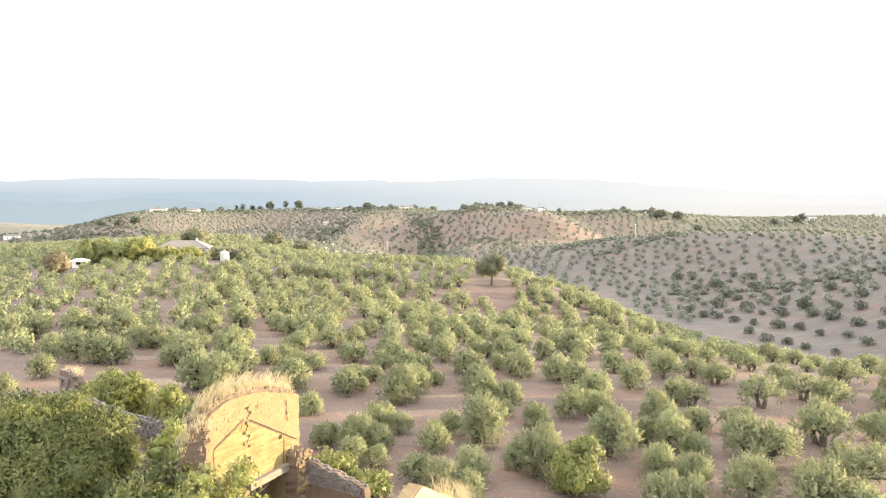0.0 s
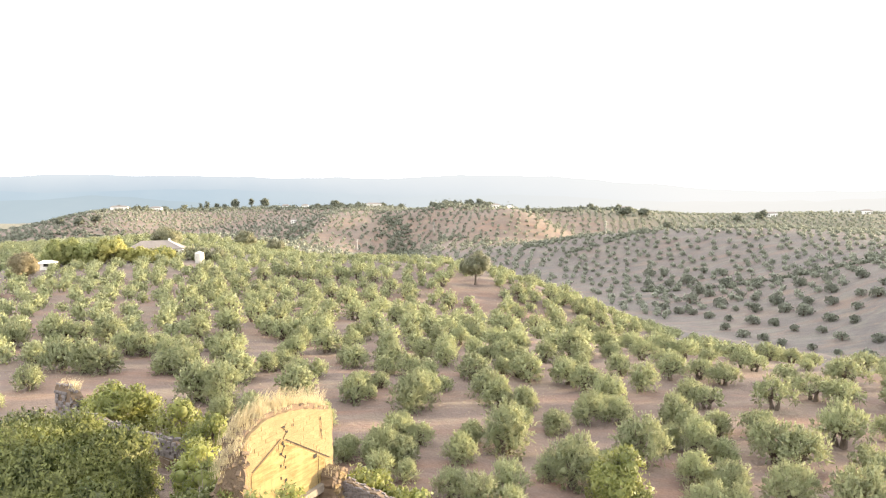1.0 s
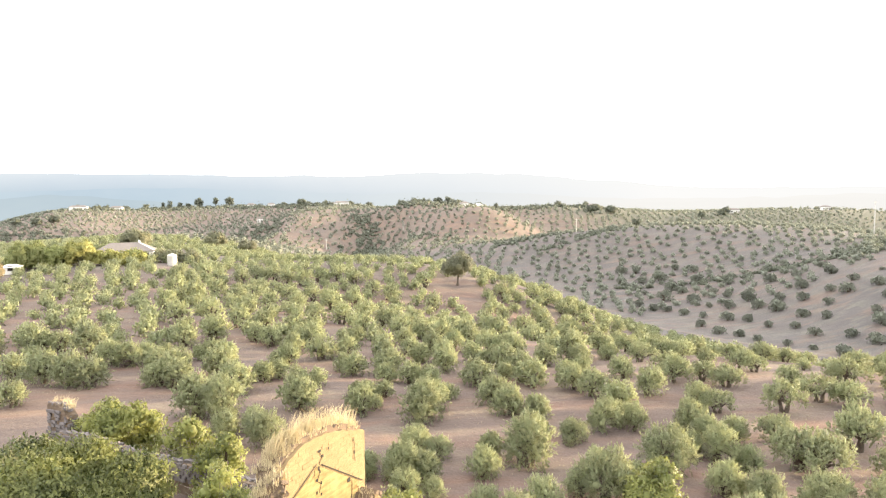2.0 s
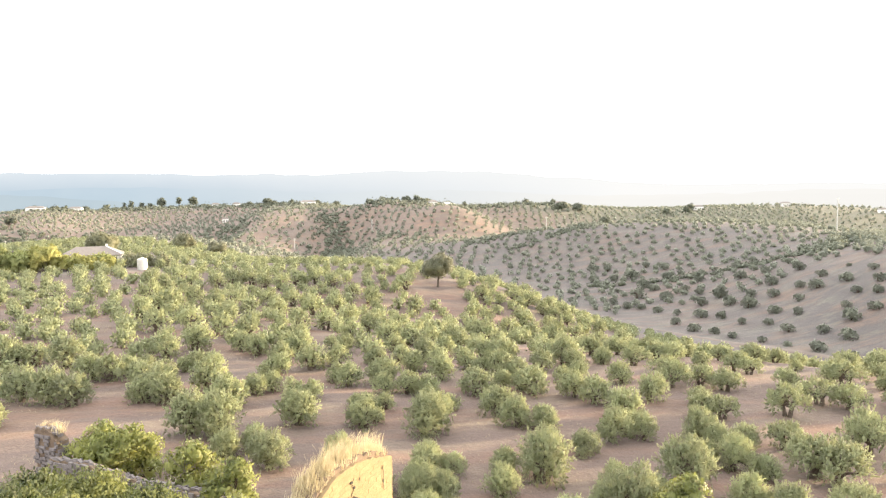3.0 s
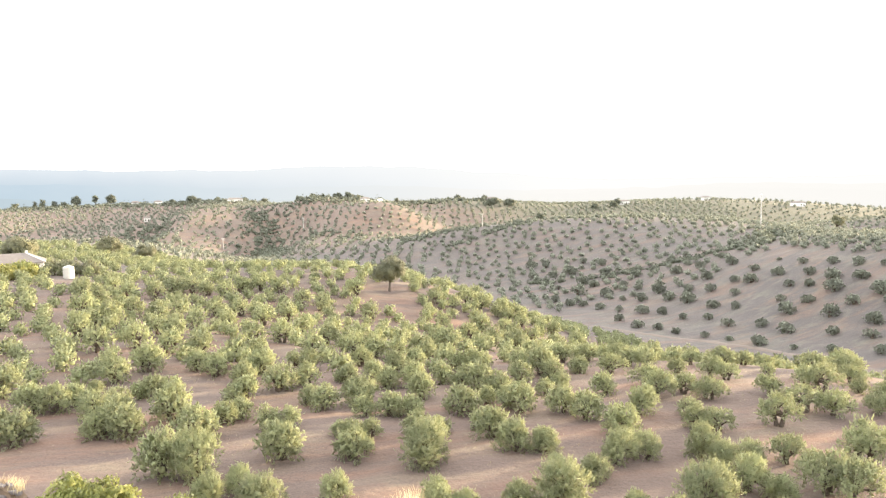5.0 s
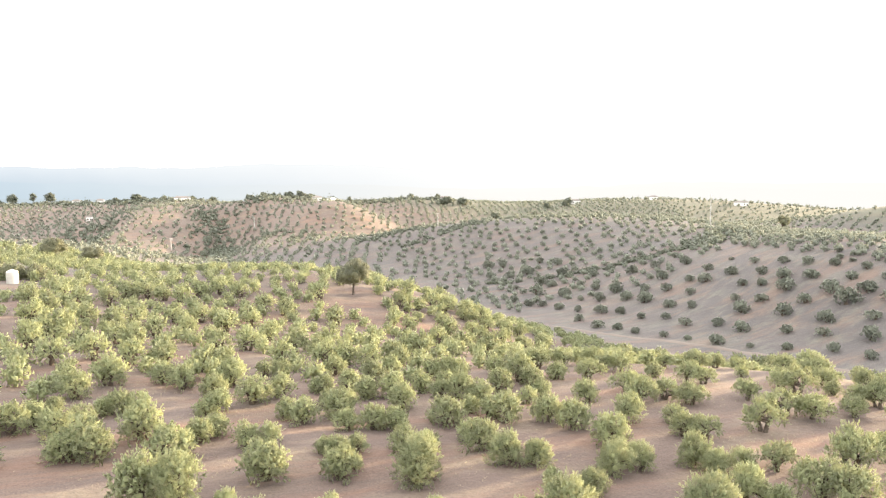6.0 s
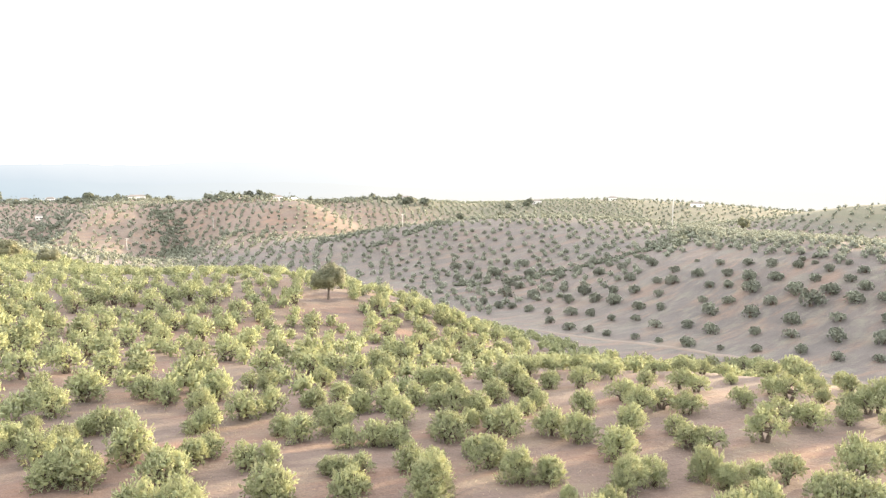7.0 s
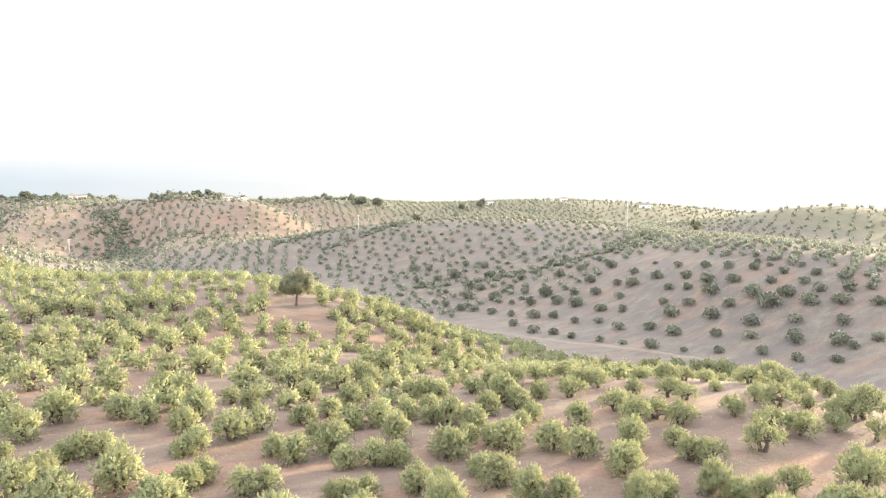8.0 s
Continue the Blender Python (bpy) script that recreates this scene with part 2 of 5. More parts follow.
def spurs(x, y):
    """Spurs and gullies that run down the front of the hills beyond the valley."""
    at, h = np.array(SPURS[0], float), np.array(SPURS[1], float)
    q = np.clip(x - 0.07 * (y - 650) + 7 * np.sin(y / 38), at[0], at[-1])
    i = np.clip(np.searchsorted(at, q) - 1, 0, len(at) - 2)
    k = (q - at[i]) / (at[i + 1] - at[i])
    return (h[i] + (h[i + 1] - h[i]) * (k * k * (3 - 2 * k) * 0.6 + k * 0.4)) * np.exp(-((y - 640) / 80) ** 2 / 2)


def rise(x, y):
    """Height of the land, for numbers or arrays."""
    x, y = np.asarray(x, float), np.asarray(y, float)
    z = np.full(np.broadcast(x, y).shape, BASE)
    for cx, cy, sx, sy, turn, h in HILLS:
        c, s = math.cos(radians(turn)), math.sin(radians(turn))
        u, v = ((x - cx) * c + (y - cy) * s) / sx, (-(x - cx) * s + (y - cy) * c) / sy
        z = z + h * np.exp(-(u * u + v * v) / 2)
    far = np.hypot(x, y)
    # rolling country beyond the nearest hills
    roll = np.clip((far - 950) / 500, 0, 1)
    z = z + roll * (12 * np.sin(x / 170 + 1.3) * np.sin(y / 230 + 0.4) + 7 * np.sin(x / 71 + y / 93)) - 12 * np.clip((far - 1500) / 2500, 0, 1)
    z = z + spurs(x, y) - 34 * np.clip((far - 960) / 420, 0, 1) * (0.85 + 0.15 * np.clip((x + 0.34 * y) / 200, 0, 1))
    # furrows and small swells
    z = z + 0.10 * np.sin(x * 0.9 + 1.7 * np.sin(y * 0.21)) * np.sin(y * 0.7) + 0.18 * np.sin(x * 0.23 + 0.9) * np.sin(y * 0.31)
    return z


def high(x, y):
    return float(rise(x, y))


def mesh_of(name, verts, faces, mat, smooth=False, turns=None):
    me = bpy.data.meshes.new(name)
    verts, faces = np.asarray(verts, np.float32), np.asarray(faces, np.int32)
    n, k = faces.shape
    me.vertices.add(len(verts))
    me.vertices.foreach_set("co", verts.ravel())
    me.loops.add(n * k)
    me.loops.foreach_set("vertex_index", faces.ravel())
    me.polygons.add(n)
    me.polygons.foreach_set("loop_start", np.arange(0, n * k, k, dtype=np.int32))
    me.polygons.foreach_set("use_smooth", np.full(n, smooth or turns is not None))
    me.update(calc_edges=True)
    if turns is not None:
        me.normals_split_custom_set_from_vertices(np.asarray(turns, np.float32))
    me.materials.append(mat)
    return me


def part(name, data, mat, parent, label=""):
    """One mesh object under a thing or part; data: a bmesh or a mesh."""
    if isinstance(data, bmesh.types.BMesh):
        me = bpy.data.meshes.new(name)
        data.to_mesh(me)
        data.free()
        me.materials.append(mat)
    else:
        me = data
    ob = new(name, me)
    ob.parent = parent
    return tagged(ob, label)


def ground_sheet():
    n = 420
    u = np.linspace(-1, 1, n)
    b = math.asinh(4700 / 70.0)
    xs, ys = 20 + 70 * np.sinh(b * u), 120 + 70 * np.sinh(b * u)
    gx, gy = np.meshgrid(xs, ys)
    v = np.stack([gx, gy, rise(gx, gy)], -1).reshape(-1, 3)
    i = np.arange(n * n).reshape(n, n)
    f = np.stack([i[:-1, :-1], i[:-1, 1:], i[1:, 1:], i[1:, :-1]], -1).reshape(-1, 4)
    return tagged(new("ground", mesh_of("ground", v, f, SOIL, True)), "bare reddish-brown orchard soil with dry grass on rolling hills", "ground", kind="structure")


ground_sheet()


# ---- plants ----
def lobes(rng, count, spread, low, high_, size):
    """Rounded boughs that make up a crown: rows of centre and radius."""
    out = []
    for i in range(count):
        a, r = rng.uniform(0, 2 * math.pi), spread * math.sqrt(rng.uniform(0.05, 1))
        h = low + (high_ - low) * rng.uniform(0, 1) * (1 - 0.45 * (r / spread) ** 2)
        out.append((r * math.cos(a), r * math.sin(a), h, size * rng.uniform(0.7, 1.15)))
    return np.array(out)


def ball(cuts=2):
    """A sphere from a cube cut in a grid: points and quads."""
    bm = bmesh.new()
    bmesh.ops.create_cube(bm, size=2.0)
    bmesh.ops.subdivide_edges(bm, edges=list(bm.edges), cuts=cuts - 1, use_grid_fill=True)
    bm.verts.index_update()
    v = np.array([tuple(p.co.normalized()) for p in bm.verts])
    f = np.array([[p.index for p in face.verts] for face in bm.faces])
    bm.free()
    return v, f


BALL, BALL_FACES = ball()
LUMP = ball(1)


def dome(rng, count, spread, low, top, size):
    """Boughs of an olive crown, stacked round a rising spiral into a lopsided dome: rows of centre and radius."""
    out, start, lean = [], rng.uniform(0, 6.28), rng.uniform(0.08, 0.3)
    for i in range(count):
        u = (i + rng.uniform(0.2, 0.8)) / count
        a = start + 2.4 * i + rng.uniform(-0.35, 0.35)
        r = spread * math.sqrt(max(0.0, 1 - u ** 2.1)) * rng.uniform(0.72, 1.08) * (1 + lean * math.sin(a - start))
        out.append((r * math.cos(a), r * math.sin(a), low + (top - low) * u * rng.uniform(0.88, 1.08), size * rng.uniform(0.72, 1.22) * (1 - 0.12 * u)))
    return np.array(out)


def plumes(rng, boughs, tufts, leaves, stalk, length, width, core=0.32, up=0.8, core_shape=None):
    """Olive foliage: upright feathery sprays all over the boughs, each a stalk's length of small pointed leaves. Returns verts, quads and normals."""
    verts, faces, turns, n0 = [], [], [], 0
    hull, hull_faces = core_shape or (BALL, BALL_FACES)
    middle = np.array([boughs[:, 0].mean(), boughs[:, 1].mean(), boughs[:, 2].mean() * 0.8])
    for cx, cy, cz, r in boughs:
        m = max(5, int(tufts * r * r))
        d = rng.normal(size=(m, 3)) + np.array([0, 0, 0.25])
        d /= np.linalg.norm(d, axis=1, keepdims=True)
        c = np.array([cx, cy, cz]) + d * (r * rng.uniform(0.5, 1.0, (m, 1)))
        buried = np.zeros(m, bool)
        for ox, oy, oz, orad in boughs:
            buried |= np.linalg.norm(c - (ox, oy, oz), axis=1) < 0.48 * orad
        c, d = c[~buried], d[~buried]
        m = len(c)
        axis = d * 0.6 + rng.normal(size=(m, 3)) * 0.22
        axis[:, 2] += up * np.clip(d[:, 2] + 0.45, -0.25, 1)
        axis /= np.linalg.norm(axis, axis=1, keepdims=True)
        reach = stalk * rng.uniform(0.55, 1.4, (m, 1))
        c, d, axis, reach = (np.repeat(q, leaves, 0) for q in (c, d, axis, reach))
        k = len(c)
        s = rng.uniform(0, 1, (k, 1))
        p = c + axis * reach * s + rng.normal(size=(k, 3)) * (0.16 * stalk) * (1.15 - s)
        way = axis * 0.8 + rng.normal(size=(k, 3)) * 0.36
        way /= np.linalg.norm(way, axis=1, keepdims=True)
        side = np.cross(way, d + rng.normal(size=(k, 3)) * 0.45)
        side /= np.linalg.norm(side, axis=1, keepdims=True) + 1e-6
        lift = np.cross(side, way)
        ln, wd = length * rng.uniform(0.6, 1.3, (k, 1)), width * rng.uniform(0.65, 1.3, (k, 1))
        mid = p + lift * wd * 0.3
        verts.append(np.stack([p - way * ln * 0.4, mid + side * wd * 0.5, p + way * ln * 0.6, mid - side * wd * 0.5], 1).reshape(-1, 3))
        faces.append(n0 + np.arange(4 * k).reshape(k, 4))
        out = p - middle
        out /= np.linalg.norm(out, axis=1, keepdims=True) + 1e-6
        turns.append(np.repeat(d * 0.75 + out * 0.35 + axis * 0.15 + rng.normal(size=(k, 3)) * 0.13, 4, 0))
        n0 += 4 * k
        verts.append(np.array([cx, cy, cz]) + hull * (r * core) * rng.uniform(0.8, 1.12, (len(hull), 1)))
        faces.append(n0 + hull_faces)
        turns.append(hull * 0.75 + (np.array([cx, cy, cz]) - middle) * 0.2)
        n0 += len(hull)
    turns = np.concatenate(turns)
    turns /= np.linalg.norm(turns, axis=1, keepdims=True) + 1e-6
    return np.concatenate(verts), np.concatenate(faces), turns


def foliage(rng, boughs, per, length, width, droop=0.0, up=0.45, core=0.58, tuft=7):
    """Leaf sprays in upright tufts over the boughs, each spray a bent kite, with a shaded core in each bough. Returns verts, quads and normals."""
    verts, faces, turns = [], [], []
    n0 = 0
    middle = np.array([boughs[:, 0].mean(), boughs[:, 1].mean(), boughs[:, 2].mean() * 0.8])
    for cx, cy, cz, r in boughs:
        m = max(4, int(per * r * r / tuft))
        d = rng.normal(size=(m, 3))
        d[:, 2] = np.where(d[:, 2] < -0.9, -d[:, 2], d[:, 2])
        d /= np.linalg.norm(d, axis=1, keepdims=True)
        c = np.array([cx, cy, cz]) + d * (r * rng.uniform(0.66, 1.12, (m, 1))) * np.array([1, 1, 0.95])
        buried = np.zeros(m, bool)
        for ox, oy, oz, orad in boughs:
            buried |= np.linalg.norm(c - (ox, oy, oz), axis=1) < 0.6 * orad
        c, d = c[~buried], d[~buried]
        m = len(c)
        axis = d * 0.65 + rng.normal(size=(m, 3)) * 0.3 + np.array([0, 0, up - droop])
        axis[:, 2] += 0.5 * np.clip(d[:, 2], 0, 1)
        axis /= np.linalg.norm(axis, axis=1, keepdims=True)
        p, d, axis = np.repeat(c, tuft, 0), np.repeat(d, tuft, 0), np.repeat(axis, tuft, 0)
        k = len(p)
        p = p + rng.normal(size=(k, 3)) * (0.5 * length) + axis * rng.uniform(-0.5, 0.5, (k, 1)) * length
        way = axis * 0.8 + rng.normal(size=(k, 3)) * 0.38
        way -= d * ((0.75 - 0.45 * np.clip(d[:, 2:], 0, 1)) * np.sum(way * d, 1, keepdims=True))
        way /= np.linalg.norm(way, axis=1, keepdims=True)
        side = np.cross(way, d + rng.normal(size=(k, 3)) * 0.35)
        side /= np.linalg.norm(side, axis=1, keepdims=True) + 1e-6
        lift = np.cross(side, way)
        ln, wd = length * rng.uniform(0.6, 1.3, (k, 1)) * (1 + 0.2 * np.clip(d[:, 2:] - 0.2, 0, 1)), width * rng.uniform(0.6, 1.3, (k, 1))
        a, e = p - way * ln * 0.4, p + way * ln * 0.6
        mid = p + lift * wd * 0.35
        verts.append(np.stack([a, mid + side * wd * 0.5, e, mid - side * wd * 0.5], 1).reshape(-1, 3))
        faces.append(n0 + np.arange(4 * k).reshape(k, 4))
        # leaf blades catch the light as the round of their bough does
        out = p - middle
        out /= np.linalg.norm(out, axis=1, keepdims=True) + 1e-6
        face = d * 0.7 + out * 0.5 + lift * 0.15 + rng.normal(size=(k, 3)) * 0.10
        turns.append(np.repeat(face, 4, 0))
        n0 += 4 * k
        if core:
            verts.append(np.array([cx, cy, cz]) + BALL * r * core)
            faces.append(n0 + BALL_FACES)
            turns.append(BALL.copy())
            n0 += len(BALL)
    turns = np.concatenate(turns)
    turns /= np.linalg.norm(turns, axis=1, keepdims=True) + 1e-6
    return np.concatenate(verts), np.concatenate(faces), turns


def tube(bm, points, radii, sides=7, rng=None):
    """A tapering, slightly knobbly limb along points."""
    rings = []
    for i, (p, r) in enumerate(zip(points, radii)):
        p = Vector(p)
        ahead = (Vector(points[min(i + 1, len(points) - 1)]) - Vector(points[max(i - 1, 0)])).normalized()
        side = ahead.orthogonal().normalized()
        other = ahead.cross(side)
        ring = []
        for s in range(sides):
            a = 2 * math.pi * s / sides
            k = r * (1 + (rng.uniform(-0.22, 0.22) if rng is not None else 0))
            ring.append(bm.verts.new(p + side * (k * math.cos(a)) + other * (k * math.sin(a))))
        rings.append(ring)
    for r0, r1 in zip(rings, rings[1:]):
        for s in range(sides):
            bm.faces.new((r0[s], r0[(s + 1) % sides], r1[(s + 1) % sides], r1[s]))
    bm.faces.new(rings[-1])
    return bm


def gnarled_trunk(rng, boughs, fork=0.7, thick=0.22, stems=2):
    """An old trunk, split low down, with limbs into the boughs."""
    bm = bmesh.new()
    for s in range(stems):
        a = rng.uniform(0, 6.28)
        foot = Vector((0.16 * math.cos(a), 0.16 * math.sin(a), -0.15))
        top = Vector((0.42 * math.cos(a), 0.42 * math.sin(a), fork + rng.uniform(0, 0.5)))
        mid = foot.lerp(top, 0.5) + Vector((rng.uniform(-0.08, 0.08), rng.uniform(-0.08, 0.08), 0))
        tube(bm, [foot, foot.lerp(mid, 0.4), mid, top], [thick * 1.7, thick * 1.15, thick, thick * 0.75], 8, rng)
        for b in boughs[s::stems]:
            end = Vector(b[:3])
            bend = top.lerp(end, 0.5) + Vector((rng.uniform(-0.15, 0.15), rng.uniform(-0.15, 0.15), 0.12))
            tube(bm, [top, bend, end], [thick * 0.6, thick * 0.36, thick * 0.12], 5, rng)
    return bm


def olive_kinds(count, seed, boughs_each, tufts, leaves, stalk, length, width, mat=OLIVE, spread=1.18, low=0.74, top=2.5, size=0.6):
    """Crown and trunk meshes of some different olive trees, 2 m in crown radius."""
    kinds = []
    for k in range(count):
        rng = np.random.default_rng(seed + k)
        boughs = dome(rng, boughs_each + int(rng.integers(-2, 4)), spread, low + rng.uniform(-0.1, 0.15), top, size)
        v, f, w = plumes(rng, boughs, tufts, leaves, stalk, length, width)
        crown = mesh_of("crown", v, f, mat, turns=w)
        bm = gnarled_trunk(rng, boughs, 0.6, 0.2, 2 + k % 2)
        trunk = bpy.data.meshes.new("trunk")
        bm.to_mesh(trunk)
        bm.free()
        trunk.materials.append(BARK)
        kinds.append((crown, trunk))
    return kinds


def stand_tree(name, kind, x, y, size, turn, label, category, group="", squash=1.0, sink=0.05):
    root = new(name)
    root.empty_display_size = 0.3
    root.matrix_world = pose(x, y, high(x, y) - sink, 0, 0, turn) @ Matrix.Diagonal((size, size, size * squash, 1))
    crown, trunk = kind
    part("trunk", trunk, BARK, root)
    part("crown", crown, crown.materials[0], root)
    return tagged(root, label, category, group)


OLIVES = []
OLIVES += [(1.6, 42.6, 1.1), (-0.3, 43.1, 1.5), (26.6, 43.5, 1.7), (16.2, 43.5, 1.2), (14.3, 43.7, 1.4), (24.7, 44.1, 1.9),
           (1.9, 45.6, 1.3), (-1.7, 45.7, 1.2), (20.9, 45.8, 1.7), (17.4, 47.3, 1.4), (6.9, 47.9, 1.8), (-4.6, 48.4, 0.9),
           (-6.5, 48.8, 1.1), (5.3, 49.0, 1.1), (30.7, 49.1, 2.0), (15.6, 49.1, 1.3), (10.0, 51.4, 1.0), (-6.7, 51.7, 1.2),
           (-5.0, 51.7, 1.2), (-9.2, 52.1, 0.9), (-6.3, 52.1, 1.4), (-0.7, 52.4, 1.2), (25.7, 53.0, 2.1), (13.0, 53.1, 1.9),
           (31.4, 53.5, 1.4), (-8.8, 53.6, 0.8), (8.0, 53.7, 1.0), (20.0, 53.8, 1.1), (24.5, 54.7, 1.9), (3.0, 55.1, 2.0)]
OLIVES += [(18.5, 55.4, 1.5), (-3.6, 56.2, 1.0), (16.5, 56.2, 1.1), (-5.6, 56.3, 1.2), (0.6, 57.0, 1.1), (-5.0, 58.3, 1.1),
           (38.2, 58.7, 1.7), (32.5, 58.9, 2.0), (-17.1, 59.3, 1.7), (25.9, 60.3, 1.5), (8.1, 60.3, 1.2), (22.5, 60.6, 1.3),
           (38.1, 60.8, 1.4), (20.0, 60.9, 1.2), (-11.7, 61.0, 1.2), (-20.6, 62.2, 1.2), (5.7, 62.3, 0.8), (11.7, 63.0, 1.6),
           (19.6, 63.1, 1.5), (14.5, 63.5, 1.3), (-18.6, 63.9, 1.1), (13.8, 65.3, 1.2), (-4.1, 66.1, 2.0), (6.4, 66.2, 1.3),
           (47.2, 66.4, 1.3), (-42.6, 66.5, 1.1), (-21.8, 66.8, 1.9), (4.2, 67.3, 1.5), (31.4, 67.9, 1.7), (-24.6, 68.0, 1.8)]
OLIVES += [(24.8, 68.2, 1.3), (-9.5, 68.8, 1.5), (45.0, 69.3, 1.3), (15.3, 69.3, 1.6), (23.4, 69.4, 1.3), (-2.8, 69.4, 1.4),
           (-15.3, 69.7, 1.8), (39.4, 69.8, 1.7), (-8.3, 70.3, 0.8), (53.0, 71.4, 2.1), (3.5, 71.4, 1.6), (37.4, 71.5, 1.8),
           (50.6, 71.6, 1.5), (-42.3, 72.7, 1.3), (49.5, 72.7, 1.3), (25.2, 73.0, 1.2), (-9.1, 73.2, 1.1), (-3.2, 73.2, 1.3),
           (-7.4, 73.7, 1.0), (-0.9, 73.7, 1.0), (14.3, 74.0, 1.6), (-10.0, 74.3, 0.9), (3.5, 74.3, 1.2), (20.5, 74.4, 1.5),
           (49.5, 76.2, 1.0), (-22.7, 76.8, 1.9), (12.7, 76.8, 1.5), (44.8, 77.0, 1.8), (37.7, 77.1, 1.4), (-16.5, 77.9, 1.3)]
OLIVES += [(-14.4, 78.0, 1.1), (58.6, 78.0, 1.0), (31.1, 78.3, 1.6), (-28.7, 78.5, 1.7), (9.0, 78.6, 1.8), (-37.7, 78.8, 1.9),
           (-2.4, 79.4, 1.3), (3.0, 79.4, 1.8), (-31.1, 79.6, 1.6), (25.9, 79.7, 1.6), (-4.4, 80.0, 1.4), (-40.4, 80.0, 1.8),
           (52.3, 80.2, 1.4), (-7.0, 80.2, 1.2), (29.4, 80.4, 1.5), (45.9, 80.5, 1.4), (59.4, 80.5, 1.2), (-29.7, 80.7, 1.9),
           (8.1, 80.7, 1.2), (-20.4, 80.8, 1.2), (-43.5, 81.4, 1.9), (-19.0, 81.9, 1.2), (6.5, 82.1, 1.0), (20.5, 82.5, 1.4),
           (-25.2, 83.0, 1.9), (-10.5, 83.4, 1.5), (-47.3, 83.5, 1.4), (26.9, 84.1, 1.5), (14.1, 84.4, 1.1), (37.9, 84.5, 1.3)]
OLIVES += [(56.4, 85.1, 1.7), (-6.8, 85.2, 1.8), (-0.2, 85.4, 1.4), (-33.1, 86.0, 1.6), (9.1, 86.1, 1.6), (65.4, 86.3, 1.1),
           (-12.0, 86.3, 1.3), (16.9, 86.4, 1.2), (37.5, 86.5, 1.5), (46.2, 87.2, 0.9), (7.5, 88.3, 1.5), (-31.3, 88.5, 1.5),
           (-37.2, 88.9, 1.7), (5.5, 89.0, 1.2), (-19.8, 89.1, 1.2), (-7.1, 89.3, 1.1), (34.2, 89.4, 1.2), (55.2, 89.5, 1.5),
           (-18.5, 89.8, 1.3), (-39.6, 90.0, 1.6), (13.1, 90.0, 1.5), (-35.6, 90.7, 1.3), (17.8, 91.1, 1.5), (0.4, 91.1, 1.7),
           (-2.6, 91.5, 1.5), (-14.8, 92.0, 2.0), (-29.8, 92.1, 1.1), (62.6, 92.2, 1.9), (-26.6, 92.2, 1.4), (-28.2, 92.2, 1.4)]
OLIVES += [(4.1, 92.7, 1.4), (26.6, 92.8, 1.6), (-58.1, 92.8, 1.8), (50.4, 93.0, 1.1), (-11.9, 93.6, 1.4), (22.6, 93.7, 1.3),
           (17.5, 93.7, 1.9), (-6.8, 94.1, 1.3), (-55.7, 94.4, 1.7), (8.0, 94.7, 1.3), (45.1, 94.8, 1.5), (-34.6, 94.8, 0.9),
           (-7.5, 94.9, 1.1), (48.5, 95.0, 1.3), (40.4, 95.3, 1.3), (-58.2, 95.5, 1.6), (-44.4, 95.8, 2.2), (-3.7, 96.0, 1.4),
           (33.9, 96.3, 1.4), (-19.0, 96.4, 1.4), (31.9, 96.9, 1.7), (-52.0, 97.9, 2.0), (-48.6, 98.4, 1.6), (11.4, 98.8, 1.4),
           (-0.3, 99.3, 1.7), (-50.8, 99.4, 1.5), (-33.8, 99.6, 1.9), (16.7, 100.0, 1.5), (10.1, 100.4, 1.6), (7.8, 100.5, 1.4)]
OLIVES += [(-22.3, 100.7, 1.6), (-17.1, 101.2, 1.8), (20.1, 101.6, 1.7), (2.9, 102.4, 1.4), (24.3, 102.6, 1.6), (-11.0, 103.0, 1.4),
           (28.5, 103.2, 1.6), (33.6, 103.6, 1.7), (-24.6, 103.6, 1.6), (-4.0, 104.3, 1.6), (-30.7, 104.3, 2.4), (47.3, 106.1, 1.6),
           (-12.6, 106.4, 1.3), (41.7, 107.4, 1.6), (1.6, 108.4, 1.8), (6.2, 109.3, 1.5), (-17.7, 109.5, 1.8), (-36.1, 110.7, 1.3),
           (-1.0, 111.2, 1.9), (5.6, 112.1, 1.8), (-4.2, 112.1, 1.9), (-4.2, 117.4, 1.9), (109.9, 120.3, 1.8), (11.2, 123.7, 2.0),
           (-6.5, 124.2, 2.0), (-1.4, 124.5, 2.0), (20.6, 125.8, 1.8), (24.9, 135.0, 2.0), (105.6, 136.0, 1.9), (104.8, 138.6, 2.2)]
OLIVES += [(99.7, 141.5, 2.2), (104.9, 142.9, 2.0), (75.5, 145.1, 2.6), (97.8, 145.9, 2.2), (33.8, 147.5, 1.9), (93.2, 147.7, 2.2),
           (27.5, 149.5, 2.0), (91.5, 149.6, 1.9), (19.2, 151.2, 1.7), (4.4, 151.7, 2.2), (47.3, 158.5, 1.7), (44.9, 159.5, 1.6),
           (40.5, 160.0, 1.7), (37.8, 162.7, 1.7), (35.4, 163.8, 1.6), (25.6, 165.0, 1.7), (21.8, 166.5, 1.9), (33.1, 168.2, 2.0),
           (30.3, 169.5, 1.8), (43.5, 172.1, 1.8), (40.9, 173.2, 1.7)]
SLOPE_OLIVES = []
